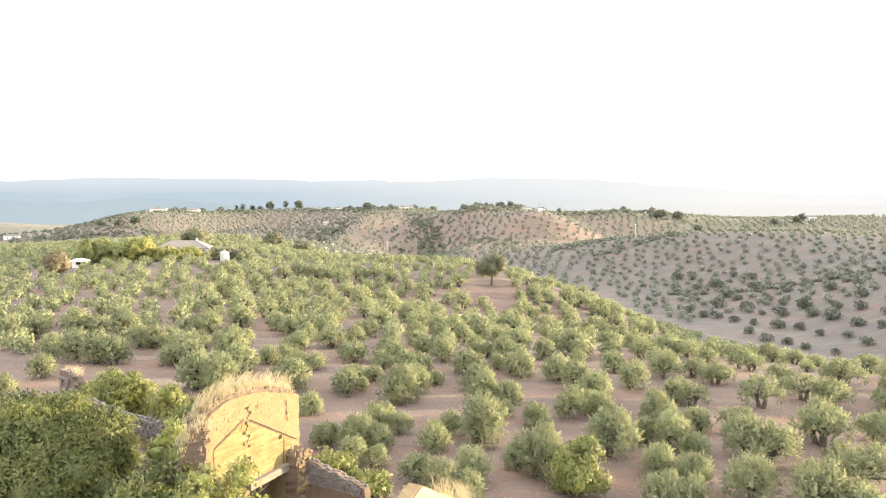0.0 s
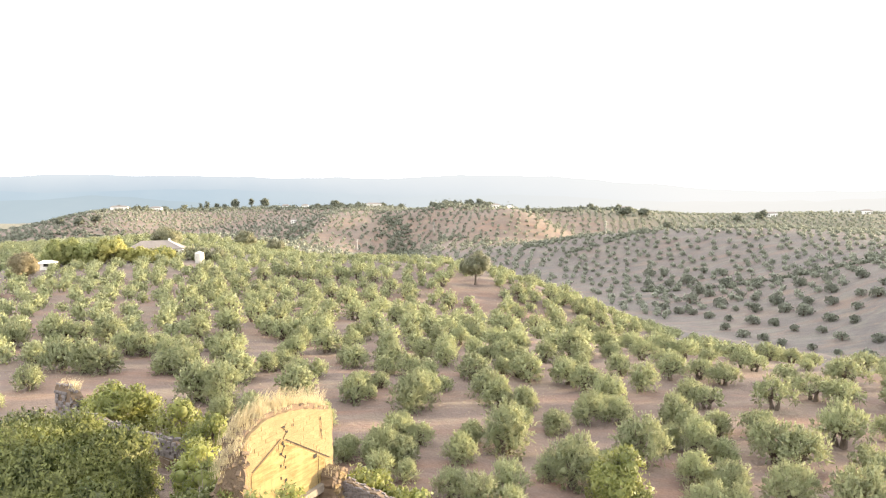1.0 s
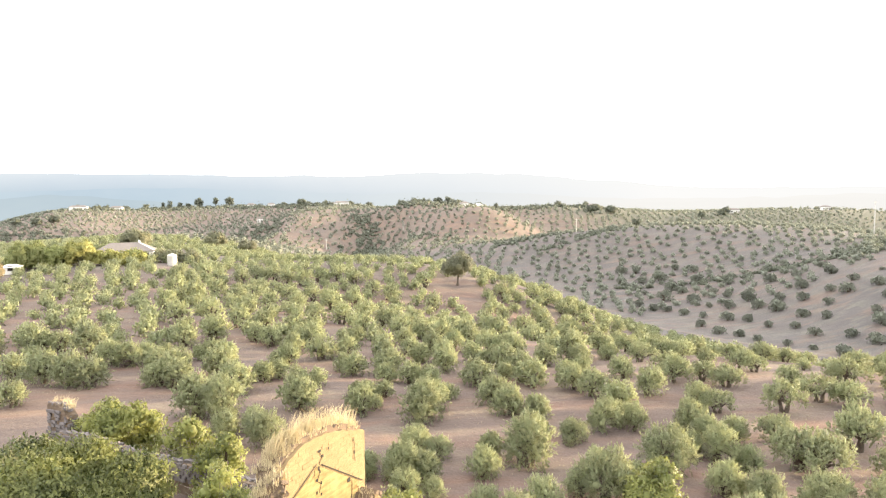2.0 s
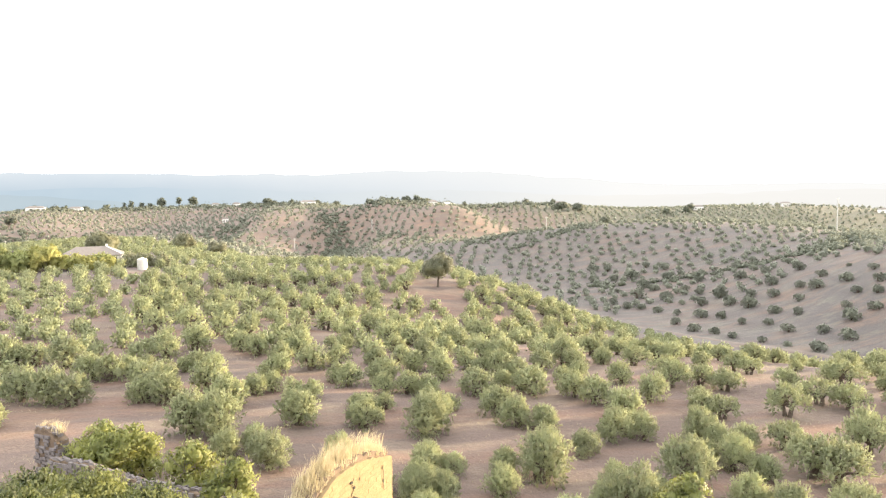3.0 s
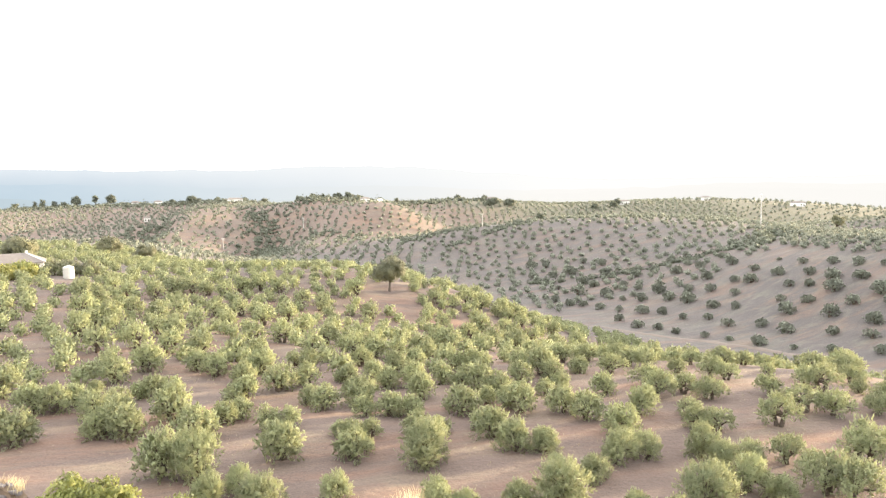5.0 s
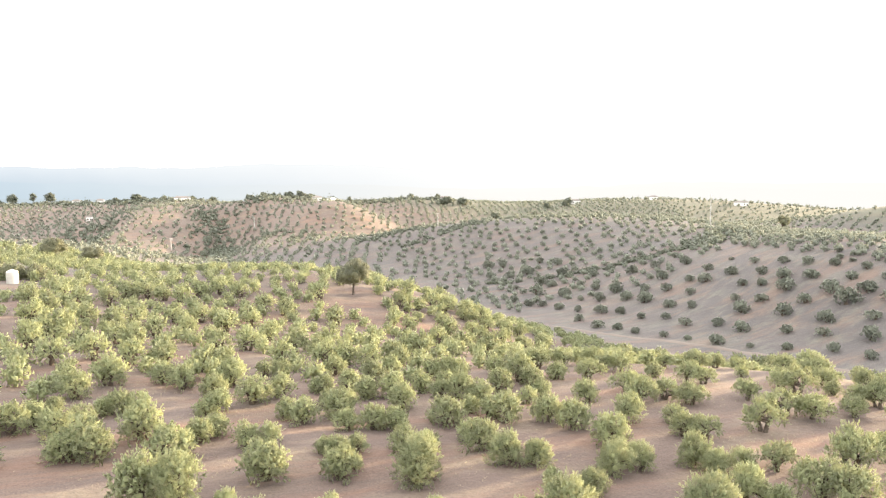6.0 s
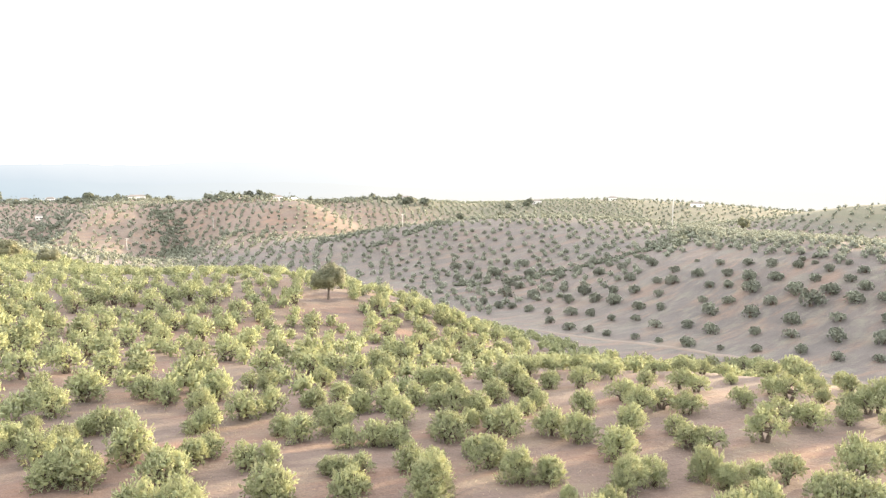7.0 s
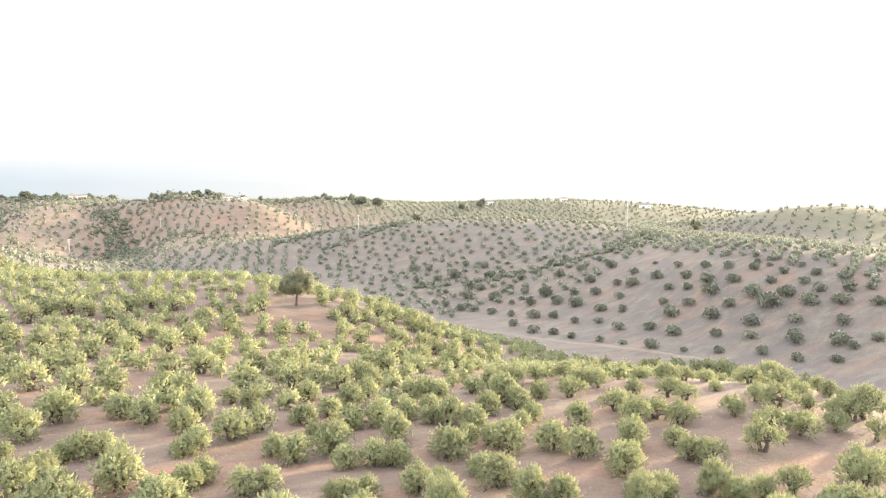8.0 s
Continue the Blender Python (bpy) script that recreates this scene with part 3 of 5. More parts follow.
SLOPE_OLIVES += [(162.8, 223.4, 1.1), (160.7, 209.7, 1.7), (162.3, 198.9, 1.9), (163.4, 189.9, 2.1), (165.1, 180.7, 1.8), (170.2, 183.9, 1.2),
                 (169.4, 178.5, 1.0), (165.4, 169.8, 1.8), (172.8, 169.2, 1.2), (169.3, 161.3, 1.8), (170.2, 152.8, 2.4), (151.7, 210.5, 2.1),
                 (153.3, 198.9, 2.1), (153.3, 189.1, 2.4), (155.1, 180.1, 2.3), (158.8, 169.7, 1.9), (162.3, 160.2, 1.9), (159.9, 153.8, 2.0),
                 (164.2, 148.2, 2.2), (168.3, 144.2, 1.7), (145.5, 197.9, 1.8), (147.0, 191.6, 1.6), (146.8, 181.5, 2.7), (150.1, 168.8, 3.0),
                 (154.0, 159.7, 2.6), (152.8, 151.7, 2.5), (157.1, 144.9, 2.5), (161.1, 136.8, 2.0), (136.5, 191.0, 1.7), (138.7, 182.6, 2.1)]
SLOPE_OLIVES += [(142.3, 169.8, 2.0), (146.5, 159.9, 3.3), (130.5, 182.2, 2.8), (134.1, 169.3, 2.5), (136.3, 156.9, 2.3), (142.1, 147.6, 2.2),
                 (147.7, 138.3, 2.1), (120.8, 180.2, 1.8), (121.2, 171.3, 2.2), (126.2, 159.9, 1.5), (129.4, 151.3, 2.0), (133.3, 141.3, 2.5),
                 (138.5, 132.6, 2.3), (109.5, 167.4, 2.0), (113.5, 159.0, 1.1), (117.8, 151.3, 1.4), (123.6, 142.6, 1.7), (124.5, 133.9, 1.6),
                 (129.8, 127.2, 1.6), (138.0, 128.6, 1.5), (144.3, 126.4, 1.8), (115.1, 342.2, 2.8), (120.6, 335.8, 2.3), (107.1, 319.4, 2.4),
                 (114.9, 315.4, 2.4), (123.2, 313.1, 3.5), (136.8, 327.3, 2.3), (140.7, 315.4, 2.5), (118.0, 289.4, 2.7), (118.9, 280.8, 2.2)]
SLOPE_OLIVES += [(132.2, 296.7, 2.6), (105.9, 288.3, 1.5), (107.0, 271.2, 3.5), (114.4, 261.1, 2.5), (126.9, 269.4, 2.1), (137.8, 278.4, 2.2),
                 (113.5, 246.9, 1.5), (117.3, 240.1, 2.4), (126.9, 243.9, 2.9), (125.9, 256.3, 2.1), (123.5, 231.6, 2.3), (124.2, 221.4, 2.7),
                 (132.2, 233.2, 2.2), (134.8, 223.2, 2.3), (143.7, 222.1, 1.9), (144.8, 215.2, 2.5), (135.1, 211.2, 1.8), (94.2, 264.7, 2.0),
                 (95.5, 254.1, 1.9), (99.5, 250.3, 1.9), (101.2, 240.6, 1.9), (104.3, 232.0, 1.6), (108.1, 223.3, 2.4), (112.2, 217.3, 1.8),
                 (112.3, 205.3, 1.5), (124.9, 208.5, 2.0), (127.1, 200.2, 1.7), (116.7, 198.9, 1.5), (115.2, 187.5, 2.0), (96.8, 218.0, 1.7)]
SLOPE_OLIVES += [(96.9, 206.4, 2.2), (99.5, 199.2, 1.6), (101.2, 192.3, 1.4), (104.4, 182.8, 1.5), (107.5, 176.6, 1.2), (145.9, 261.3, 2.4),
                 (145.9, 278.3, 2.0), (153.2, 255.7, 2.4), (157.3, 242.8, 2.6), (165.4, 260.0, 1.7), (153.1, 224.8, 2.2), (143.7, 237.8, 2.2),
                 (156.9, 283.4, 1.8), (165.2, 284.0, 1.8)]
BROW_OLIVES = []
BROW_OLIVES += [(-20.1, 108.8, 1.8), (-10.0, 112.7, 2.8), (-25.3, 113.2, 2.5), (-29.3, 115.0, 1.9), (-38.7, 116.4, 2.9), (-34.3, 118.4, 2.6),
                (12.6, 120.1, 2.1), (-18.2, 122.1, 3.0), (25.0, 122.1, 2.3), (-13.9, 124.3, 2.8), (-29.8, 125.2, 2.1), (-44.0, 127.7, 2.2),
                (-32.4, 128.6, 2.0), (-37.2, 129.3, 1.7), (-10.0, 133.1, 2.5), (-43.6, 135.5, 2.6), (20.4, 136.2, 2.2), (-27.6, 136.6, 2.3),
                (-22.8, 136.9, 1.8), (-41.5, 137.4, 2.4), (-16.7, 140.8, 2.4), (-34.6, 141.7, 2.4), (-31.7, 144.5, 2.2), (42.3, 144.5, 1.6),
                (-39.2, 147.0, 2.8), (37.8, 147.2, 1.9), (-47.5, 147.7, 2.6), (-25.3, 148.0, 3.2), (-12.2, 148.3, 2.3), (-20.9, 149.0, 2.3)]
BROW_OLIVES += [(49.0, 150.0, 2.0), (33.0, 150.8, 1.9), (27.3, 152.7, 2.2), (-4.9, 156.9, 2.8), (-47.4, 158.9, 2.5), (-8.4, 162.0, 2.5),
                (40.6, 162.5, 1.7), (-51.5, 165.3, 2.6), (-38.1, 165.6, 2.6), (-24.8, 167.8, 2.6), (38.4, 168.3, 2.5), (-43.6, 168.5, 2.6),
                (3.7, 168.5, 2.3), (-28.2, 170.6, 2.7), (-47.2, 172.0, 2.4), (-13.0, 172.4, 2.7), (-35.6, 172.9, 2.4), (-31.8, 173.5, 2.7),
                (-21.4, 174.7, 2.7), (-17.2, 174.9, 2.7), (26.8, 178.2, 2.5), (37.2, 186.3, 3.1)]
rng = np.random.default_rng(5)
NEAR_KINDS = olive_kinds(9, 100, 15, 165, 21, 0.46, 0.14, 0.043)
ROW_KINDS = olive_kinds(7, 200, 14, 110, 11, 0.44, 0.2, 0.08)
MID_KINDS = olive_kinds(6, 300, 12, 70, 7, 0.44, 0.27, 0.125)
OPEN_KINDS = olive_kinds(5, 150, 12, 130, 16, 0.4, 0.165, 0.056, OLIVE, 1.4, 1.2, 2.3, 0.56)
SLOPE_KINDS = olive_kinds(5, 500, 8, 50, 6, 0.34, 0.34, 0.2, OLIVE_HAZED, 1.05, 0.75, 1.8, 0.8)
taken = []
for x, y, r in OLIVES + BROW_OLIVES:
    kinds = OPEN_KINDS if x > 24 and y < 105 and r > 1.2 else NEAR_KINDS if y < 68 else ROW_KINDS if y < 105 else MID_KINDS
    old = "old spreading" if r > 1.9 else "young bushy" if r < 1.15 else "mature rounded"
    stand_tree("olive_tree", kinds[int(rng.integers(len(kinds)))], x, y, (0.64 if y < 68 else 0.68) * min(r, 2.1), rng.uniform(0, 360), f"{old} grey-green olive tree on bare soil", "olive tree", "olive trees of the orchard", rng.uniform(0.92, 1.14) if y < 68 else rng.uniform(0.84, 1.04), 0.05 + 0.1 * r)
    taken.append((x, y, r))
for x, y, r in SLOPE_OLIVES:
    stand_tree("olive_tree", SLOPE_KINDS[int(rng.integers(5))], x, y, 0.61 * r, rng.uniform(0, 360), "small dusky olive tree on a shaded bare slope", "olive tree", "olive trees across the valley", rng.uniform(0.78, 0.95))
    taken.append((x, y, r))


def free_spot(x, y, gap):
    return all((x - a) ** 2 + (y - b) ** 2 > (gap + r * 0.6) ** 2 for a, b, r in taken)


def rows_of_trees(cx, cy, pitch, turn, jitter, inside, keep=0.9, gap=2.5):
    """Places on a planted grid, a little uneven, with gaps."""
    out, c, s = [], math.cos(radians(turn)), math.sin(radians(turn))
    for i in range(-85, 86):
        for j in range(-85, 86):
            u, v = pitch * i + rng.uniform(-jitter, jitter), pitch * j + rng.uniform(-jitter, jitter)
            x, y = cx + u * c - v * s, cy + u * s + v * c
            if inside(x, y) and rng.uniform() < keep and free_spot(x, y, gap):
                out.append((x, y))
    return sorted(out, key=lambda p: p[1])


def home_hill(x, y):
    if not ((98 < y or x < -46 and y > 84) and y < 330 and -200 < x < 92) or x < -0.66 * y - 25 or high(x, y) < -27 or x > 92 - 0.14 * (y - 98):
        return False
    return not (abs(x + 79) < 16 and 204 < y < 224 or ((x - 11) / 7) ** 2 + ((y - 166) / 10) ** 2 < 1 or abs(x + 90) < 13 and 191 < y < 201 or math.hypot(x + 60.5, y - 193) < 7 or math.hypot(x + 93, y - 167) < 6)


def grove(name, places, rng, label, lobe_count, per, length, width, mat, size=(0.8, 1.2), tuft=4, core=0.84):
    """Many small trees of a far slope as one mesh."""
    kinds = []
    for k in range(5):
        boughs = dome(rng, lobe_count, 0.9, 0.66, 1.6, 0.82)
        v, f, w = plumes(rng, boughs, per, tuft, 0.4, length, width, core, core_shape=LUMP)
        stem = np.array([(sx * 0.18, sy * 0.18, h) for h in (-0.3, 1.6) for sx, sy in ((-1, -1), (1, -1), (1, 1), (-1, 1))])
        sides = np.array([(0, 1, 5, 4), (1, 2, 6, 5), (2, 3, 7, 6), (3, 0, 4, 7)])
        kinds.append((np.concatenate([v, stem]), np.concatenate([f, sides + len(v)]), np.concatenate([w, stem * (1, 1, 0) / 0.255])))
    verts, faces, turns, n0 = [], [], [], 0
    for x, y in places:
        v, f, w = kinds[int(rng.integers(5))]
        stretch = rng.uniform(0.85, 1.1)
        a, s = rng.uniform(0, 6.28), rng.uniform(*size)
        c, t = math.cos(a) * s, math.sin(a) * s
        verts.append(np.stack([v[:, 0] * c - v[:, 1] * t + x, v[:, 0] * t + v[:, 1] * c + y, v[:, 2] * s * stretch + high(x, y) - 0.1], 1))
        turns.append(np.stack([(w[:, 0] * c - w[:, 1] * t) / s, (w[:, 0] * t + w[:, 1] * c) / s, w[:, 2]], 1))
        faces.append(f + n0)
        n0 += len(v)
    me = mesh_of(name, np.concatenate(verts), np.concatenate(faces), mat, turns=np.concatenate(turns))
    return tagged(new(name, me), label, "olive grove", kind="stuff")


brow = rows_of_trees(-30, 180, 4.9, 20, 1.7, home_hill, 0.95, 1.7)
grove("olive_grove", brow, rng, "dense grey-green olive trees covering the brow of the hill", 8, 30, 0.38, 0.2, OLIVE, (0.86, 1.16), 4, 0.5)


def east_slope(x, y):
    return 78 < x < 460 and 110 < y < 560 and high(x, y) > -30 and not (x < 172 and y < 240 and x < 175)


grove("olive_grove", rows_of_trees(200, 300, 7.8, 27, 2.0, east_slope, 0.94, 3.6), rng, "rows of olive trees on the shaded slope across the valley", 5, 14, 0.5, 0.38, OLIVE_HAZED, (1.0, 1.35), 2)


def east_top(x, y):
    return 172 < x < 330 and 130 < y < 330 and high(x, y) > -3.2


grove("olive_grove", rows_of_trees(230, 230, 6.0, 27, 1.2, east_top, 0.9, 2.5), rng, "close-planted olive trees in sun on the hilltop across the valley", 4, 14, 0.5, 0.4, OLIVE_HAZED, (0.85, 1.2), 2)


def far_hills(x, y):
    return -430 < x < 480 and 330 < y < 930 and abs(x) < 0.72 * y and not east_slope(x, y) and not home_hill(x, y) and high(x, y + 8) - high(x, y) > -0.9


grove("olive_grove", rows_of_trees(0, 700, 7.9, -14, 2.0, far_hills, 0.9, 2.0), rng, "rows of olive trees on the sunlit hill beyond the valley", 3, 9, 0.7, 0.6, OLIVE_HAZED, (1.0, 1.5), 2)


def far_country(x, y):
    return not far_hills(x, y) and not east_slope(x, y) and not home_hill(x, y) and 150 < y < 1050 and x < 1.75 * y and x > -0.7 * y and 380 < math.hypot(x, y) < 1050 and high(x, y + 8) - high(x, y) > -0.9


grove("olive_grove", rows_of_trees(300, 700, 11.0, 31, 2.6, far_country, 0.8, 2.0), rng, "scattered olive trees over the far country", 3, 6, 0.7, 0.6, OLIVE_HAZED, (0.9, 1.6), 2)


# ---- dirt track and pale field bank across the valley ----
PALE_EARTH = plain_material("pale_track", (0.115, 0.092, 0.078), (0.175, 0.143, 0.12), 0.35, 0.95, 0.03, 2.5)


def ribbon(name, points, width, label, category):
    """A track draped over the land along a bent line."""
    pts = [Vector(p) for p in points]
    line = []
    for a, b in zip(pts, pts[1:]):
        line += [a.lerp(b, k / 10) for k in range(10)]
    line.append(pts[-1])
    rng = np.random.default_rng(len(points))
    v = []
    for i, p in enumerate(line):
        d = (line[min(i + 1, len(line) - 1)] - line[max(i - 1, 0)]).normalized()
        side = Vector((-d.y, d.x))
        w = width * rng.uniform(0.8, 1.15)
        for k in (-1, -0.4, 0.4, 1):
            q = p + side * (w / 2 * k)
            v.append((q.x, q.y, high(q.x, q.y) + (0.14 if abs(k) < 1 else 0.02)))
    n = len(line)
    i = np.arange(n * 4).reshape(n, 4)
    f = np.stack([i[:-1, :-1], i[:-1, 1:], i[1:, 1:], i[1:, :-1]], -1).reshape(-1, 4)
    return tagged(new(name, mesh_of(name, v, f, PALE_EARTH, True)), label, category, kind="structure")


ribbon("road", [(80, 230), (84.6, 215.6), (88.6, 205), (92.8, 195.6), (99.9, 182.9), (106.1, 168.4), (110.5, 154.3), (114, 138), (116, 118)], 2.6, "pale dirt track along the foot of the slope", "track")
ribbon("field_bank", [(92.7, 299.3), (106, 304.4), (118.6, 307), (131.4, 303.1), (144.6, 297.3), (162.6, 280.5), (176, 265.7), (184.7, 253.9)], 2.2, "pale bare bank between two fields", "bank")


# ---- distance: mountain ranges in the evening haze ----
def range_of_mountains(name, far, crest, rough, seed, top, low, east, label):
    """A range far off: its crest by bearing and height in degrees; haze is painted in its glow, bluer towards its foot,
    paler towards the sun.
    """
    rng = np.random.default_rng(seed)
    n, rows = 520, 7
    ang = np.linspace(-48, 78, n)
    up = np.interp(ang, [c[0] for c in crest], [c[1] for c in crest])
    for _ in range(3):
        up = np.convolve(np.pad(up, 5, "edge"), np.ones(11) / 11, "valid")
    for k in range(1, 24):
        up = up + rough / k ** 0.75 * np.sin(np.radians(ang) * 7.0 * k * rng.uniform(0.8, 1.2) + rng.uniform(0, 6.28))
    head = 23 + far * np.tan(np.radians(up))
    v = []
    for i in range(rows):
        k = i / (rows - 1)
        d = far + 240 * k + 14 * np.sin(np.radians(ang) * 40 + 5 * k)
        v.append(np.stack([d * np.sin(np.radians(ang)), d * np.cos(np.radians(ang)), -110 + (head + 110) * k ** 0.8], 1))
    i = np.arange(rows * n).reshape(rows, n)
    f = np.stack([i[:-1, :-1], i[:-1, 1:], i[1:, 1:], i[1:, :-1]], -1).reshape(-1, 4)
    m, nodes, links, bsdf = material(name)
    # emission carries the haze colour; no lamp lights the range
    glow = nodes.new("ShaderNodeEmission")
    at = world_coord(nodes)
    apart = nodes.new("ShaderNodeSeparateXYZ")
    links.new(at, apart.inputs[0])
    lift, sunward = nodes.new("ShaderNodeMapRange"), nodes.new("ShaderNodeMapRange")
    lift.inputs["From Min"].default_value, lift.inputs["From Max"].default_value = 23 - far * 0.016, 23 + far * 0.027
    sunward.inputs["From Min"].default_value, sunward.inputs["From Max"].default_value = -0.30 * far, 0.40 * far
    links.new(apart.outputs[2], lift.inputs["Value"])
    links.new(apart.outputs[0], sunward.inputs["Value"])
    tone_noise = noise_node(nodes, links, at, 9.0 / far, 6.0, 0.6)
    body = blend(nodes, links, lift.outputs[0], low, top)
    body = blend(nodes, links, ramp(nodes, links, tone_noise, [(0.36, (0, 0, 0)), (0.66, (1, 1, 1))]), blend(nodes, links, 1.0, body, (0.93, 0.95, 0.97), "MULTIPLY"), body)
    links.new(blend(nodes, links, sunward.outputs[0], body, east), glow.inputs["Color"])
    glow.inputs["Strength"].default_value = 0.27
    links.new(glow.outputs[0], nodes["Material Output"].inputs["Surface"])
    return tagged(new("backdrop", mesh_of(name, np.concatenate(v), f, m, True)), label, "mountains", kind="structure")


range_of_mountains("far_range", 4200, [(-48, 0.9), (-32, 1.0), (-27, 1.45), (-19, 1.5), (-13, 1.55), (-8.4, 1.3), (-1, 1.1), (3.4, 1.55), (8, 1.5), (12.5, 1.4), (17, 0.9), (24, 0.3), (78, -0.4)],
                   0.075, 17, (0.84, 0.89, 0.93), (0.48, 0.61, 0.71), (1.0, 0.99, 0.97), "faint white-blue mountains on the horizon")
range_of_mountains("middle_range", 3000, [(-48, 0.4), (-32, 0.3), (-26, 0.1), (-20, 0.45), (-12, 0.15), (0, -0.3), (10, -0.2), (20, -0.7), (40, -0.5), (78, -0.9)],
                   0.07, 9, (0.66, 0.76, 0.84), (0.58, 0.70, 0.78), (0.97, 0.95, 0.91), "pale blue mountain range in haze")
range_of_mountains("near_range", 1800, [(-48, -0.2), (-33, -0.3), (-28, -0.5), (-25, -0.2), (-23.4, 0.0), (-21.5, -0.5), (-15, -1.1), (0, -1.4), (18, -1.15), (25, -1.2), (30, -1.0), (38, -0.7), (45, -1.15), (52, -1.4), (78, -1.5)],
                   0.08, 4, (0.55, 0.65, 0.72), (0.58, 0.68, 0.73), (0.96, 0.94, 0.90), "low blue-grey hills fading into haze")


# ---- the ruined farmstead: s runs along the tall gable, b behind it, z up ----
RUIN = Matrix(((0.518, -0.856, 0, -11.2), (0.856, 0.518, 0, 38.8), (0, 0, 1, 0), (0, 0, 0, 1)))


def at_ruin(s, b, z=0.0):
    return RUIN @ Vector((s, b, z))


def thing(name, m, label, category, group=""):
    root = new(name)
    root.empty_display_size = 0.5
    root.matrix_world = m
    return tagged(root, label, category, group)


def block_mesh(name, sx, sy, sz, mat, seed, rough=0.03):
    """A worn block: a box with knocked corners."""
    rng = np.random.default_rng(seed)
    bm = bmesh.new()
    bmesh.ops.create_cube(bm, size=1.0)
    bmesh.ops.scale(bm, vec=(sx, sy, sz), verts=bm.verts)
    bmesh.ops.bevel(bm, geom=list(bm.edges), offset=min(sx, sy, sz) * 0.09, segments=1, affect="EDGES")
    for v in bm.verts:
        v.co += Vector(rng.uniform(-rough, rough, 3)) * min(sx, sy, sz)
    me = bpy.data.meshes.new(name)
    bm.to_mesh(me)
    bm.free()
    me.materials.append(mat)
    return me


def rough_wall(points_low, points_high, thick, cuts_s=28, cuts_z=14, jag=0.12, seed=0, top=None):
    """A wall of uneven mass: profile between the bottom and the top line, with depth. Local x along, y depth, z up."""
    rng = np.random.default_rng(seed)
    (s0, z0), (s1, z1) = points_low
    bm = bmesh.new()
    sheets = []
    for back in (0, 1):
        grid = []
        for i in range(cuts_s + 1):
            k = i / cuts_s
            s = s0 + (s1 - s0) * k
            zt = np.interp(s, [p[0] for p in points_high], [p[1] for p in points_high])
            col = []
            for j in range(cuts_z + 1):
                h = j / cuts_z
                z = z0 + (zt - z0) * h + (rng.uniform(-jag, jag) if j == cuts_z else 0)
                y = (thick if back else 0) + rng.uniform(-0.5, 0.5) * jag * (0.35 if jag < 0.25 else 1.2)
                x = s + (rng.uniform(-jag, jag) if i in (0, cuts_s) else 0)
                col.append(bm.verts.new((x, y, z)))
            grid.append(col)
        sheets.append(grid)
    f, g = sheets
    n, m = cuts_s, cuts_z
    for i in range(n):
        for j in range(m):
            bm.faces.new((f[i][j], f[i + 1][j], f[i + 1][j + 1], f[i][j + 1]))
            bm.faces.new((g[i + 1][j], g[i][j], g[i][j + 1], g[i + 1][j + 1]))
        bm.faces.new((f[i][m], f[i + 1][m], g[i + 1][m], g[i][m]))
    for j in range(m):
        bm.faces.new((f[0][j + 1], g[0][j + 1], g[0][j], f[0][j]))
        bm.faces.new((f[n][j], g[n][j], g[n][j + 1], f[n][j + 1]))
    return bm


def tuft_mesh(name, spots, rng, tall, mat, blades=7, lean=(0, 0)):
    """Dry grass: tufts of thin bent blades."""
    v, f = [], []
    for x, y, z in spots:
        for _ in range(blades):
            a = rng.uniform(0, 6.28)
            h, w = tall * rng.uniform(0.25, 1.3) ** 1.3, 0.007 * rng.uniform(0.6, 1.6)
            px, py = x + rng.uniform(-0.12, 0.12), y + rng.uniform(-0.12, 0.12)
            dx, dy = lean[0] * h + rng.normal() * 0.22 * h, lean[1] * h + rng.normal() * 0.22 * h
            cx, cy = w * math.cos(a), w * math.sin(a)
            n = len(v)
            v += [(px - cx, py - cy, z - 0.05), (px + cx, py + cy, z - 0.05), (px + dx * 0.4 + cx, py + dy * 0.4 + cy, z + h * 0.6), (px + dx * 0.4 - cx, py + dy * 0.4 - cy, z + h * 0.6),
                  (px + dx, py + dy, z + h), (px + dx * 0.95, py + dy * 0.95, z + h)]
            f += [(n, n + 1, n + 2, n + 3), (n + 3, n + 2, n + 5, n + 4)]
    return mesh_of(name, v, f, mat)


def bar(bm, a, b, w, d):
    """A straight bar from a to b, w wide and d deep."""
    a, b = Vector(a), Vector(b)
    ahead = (b - a).normalized()
    side = ahead.cross(Vector((0, 1, 0)))
    side = side.normalized() if side.length > 1e-3 else Vector((1, 0, 0))
    deep = ahead.cross(side).normalized()
    q = [bm.verts.new(p + side * (i * w / 2) + deep * (j * d / 2)) for p in (a, b) for i, j in ((-1, -1), (1, -1), (1, 1), (-1, 1))]
    for r in ((0, 1, 2, 3), (7, 6, 5, 4), (0, 4, 5, 1), (1, 5, 6, 2), (2, 6, 7, 3), (3, 7, 4, 0)):
        bm.faces.new([q[i] for i in r])
    return bm


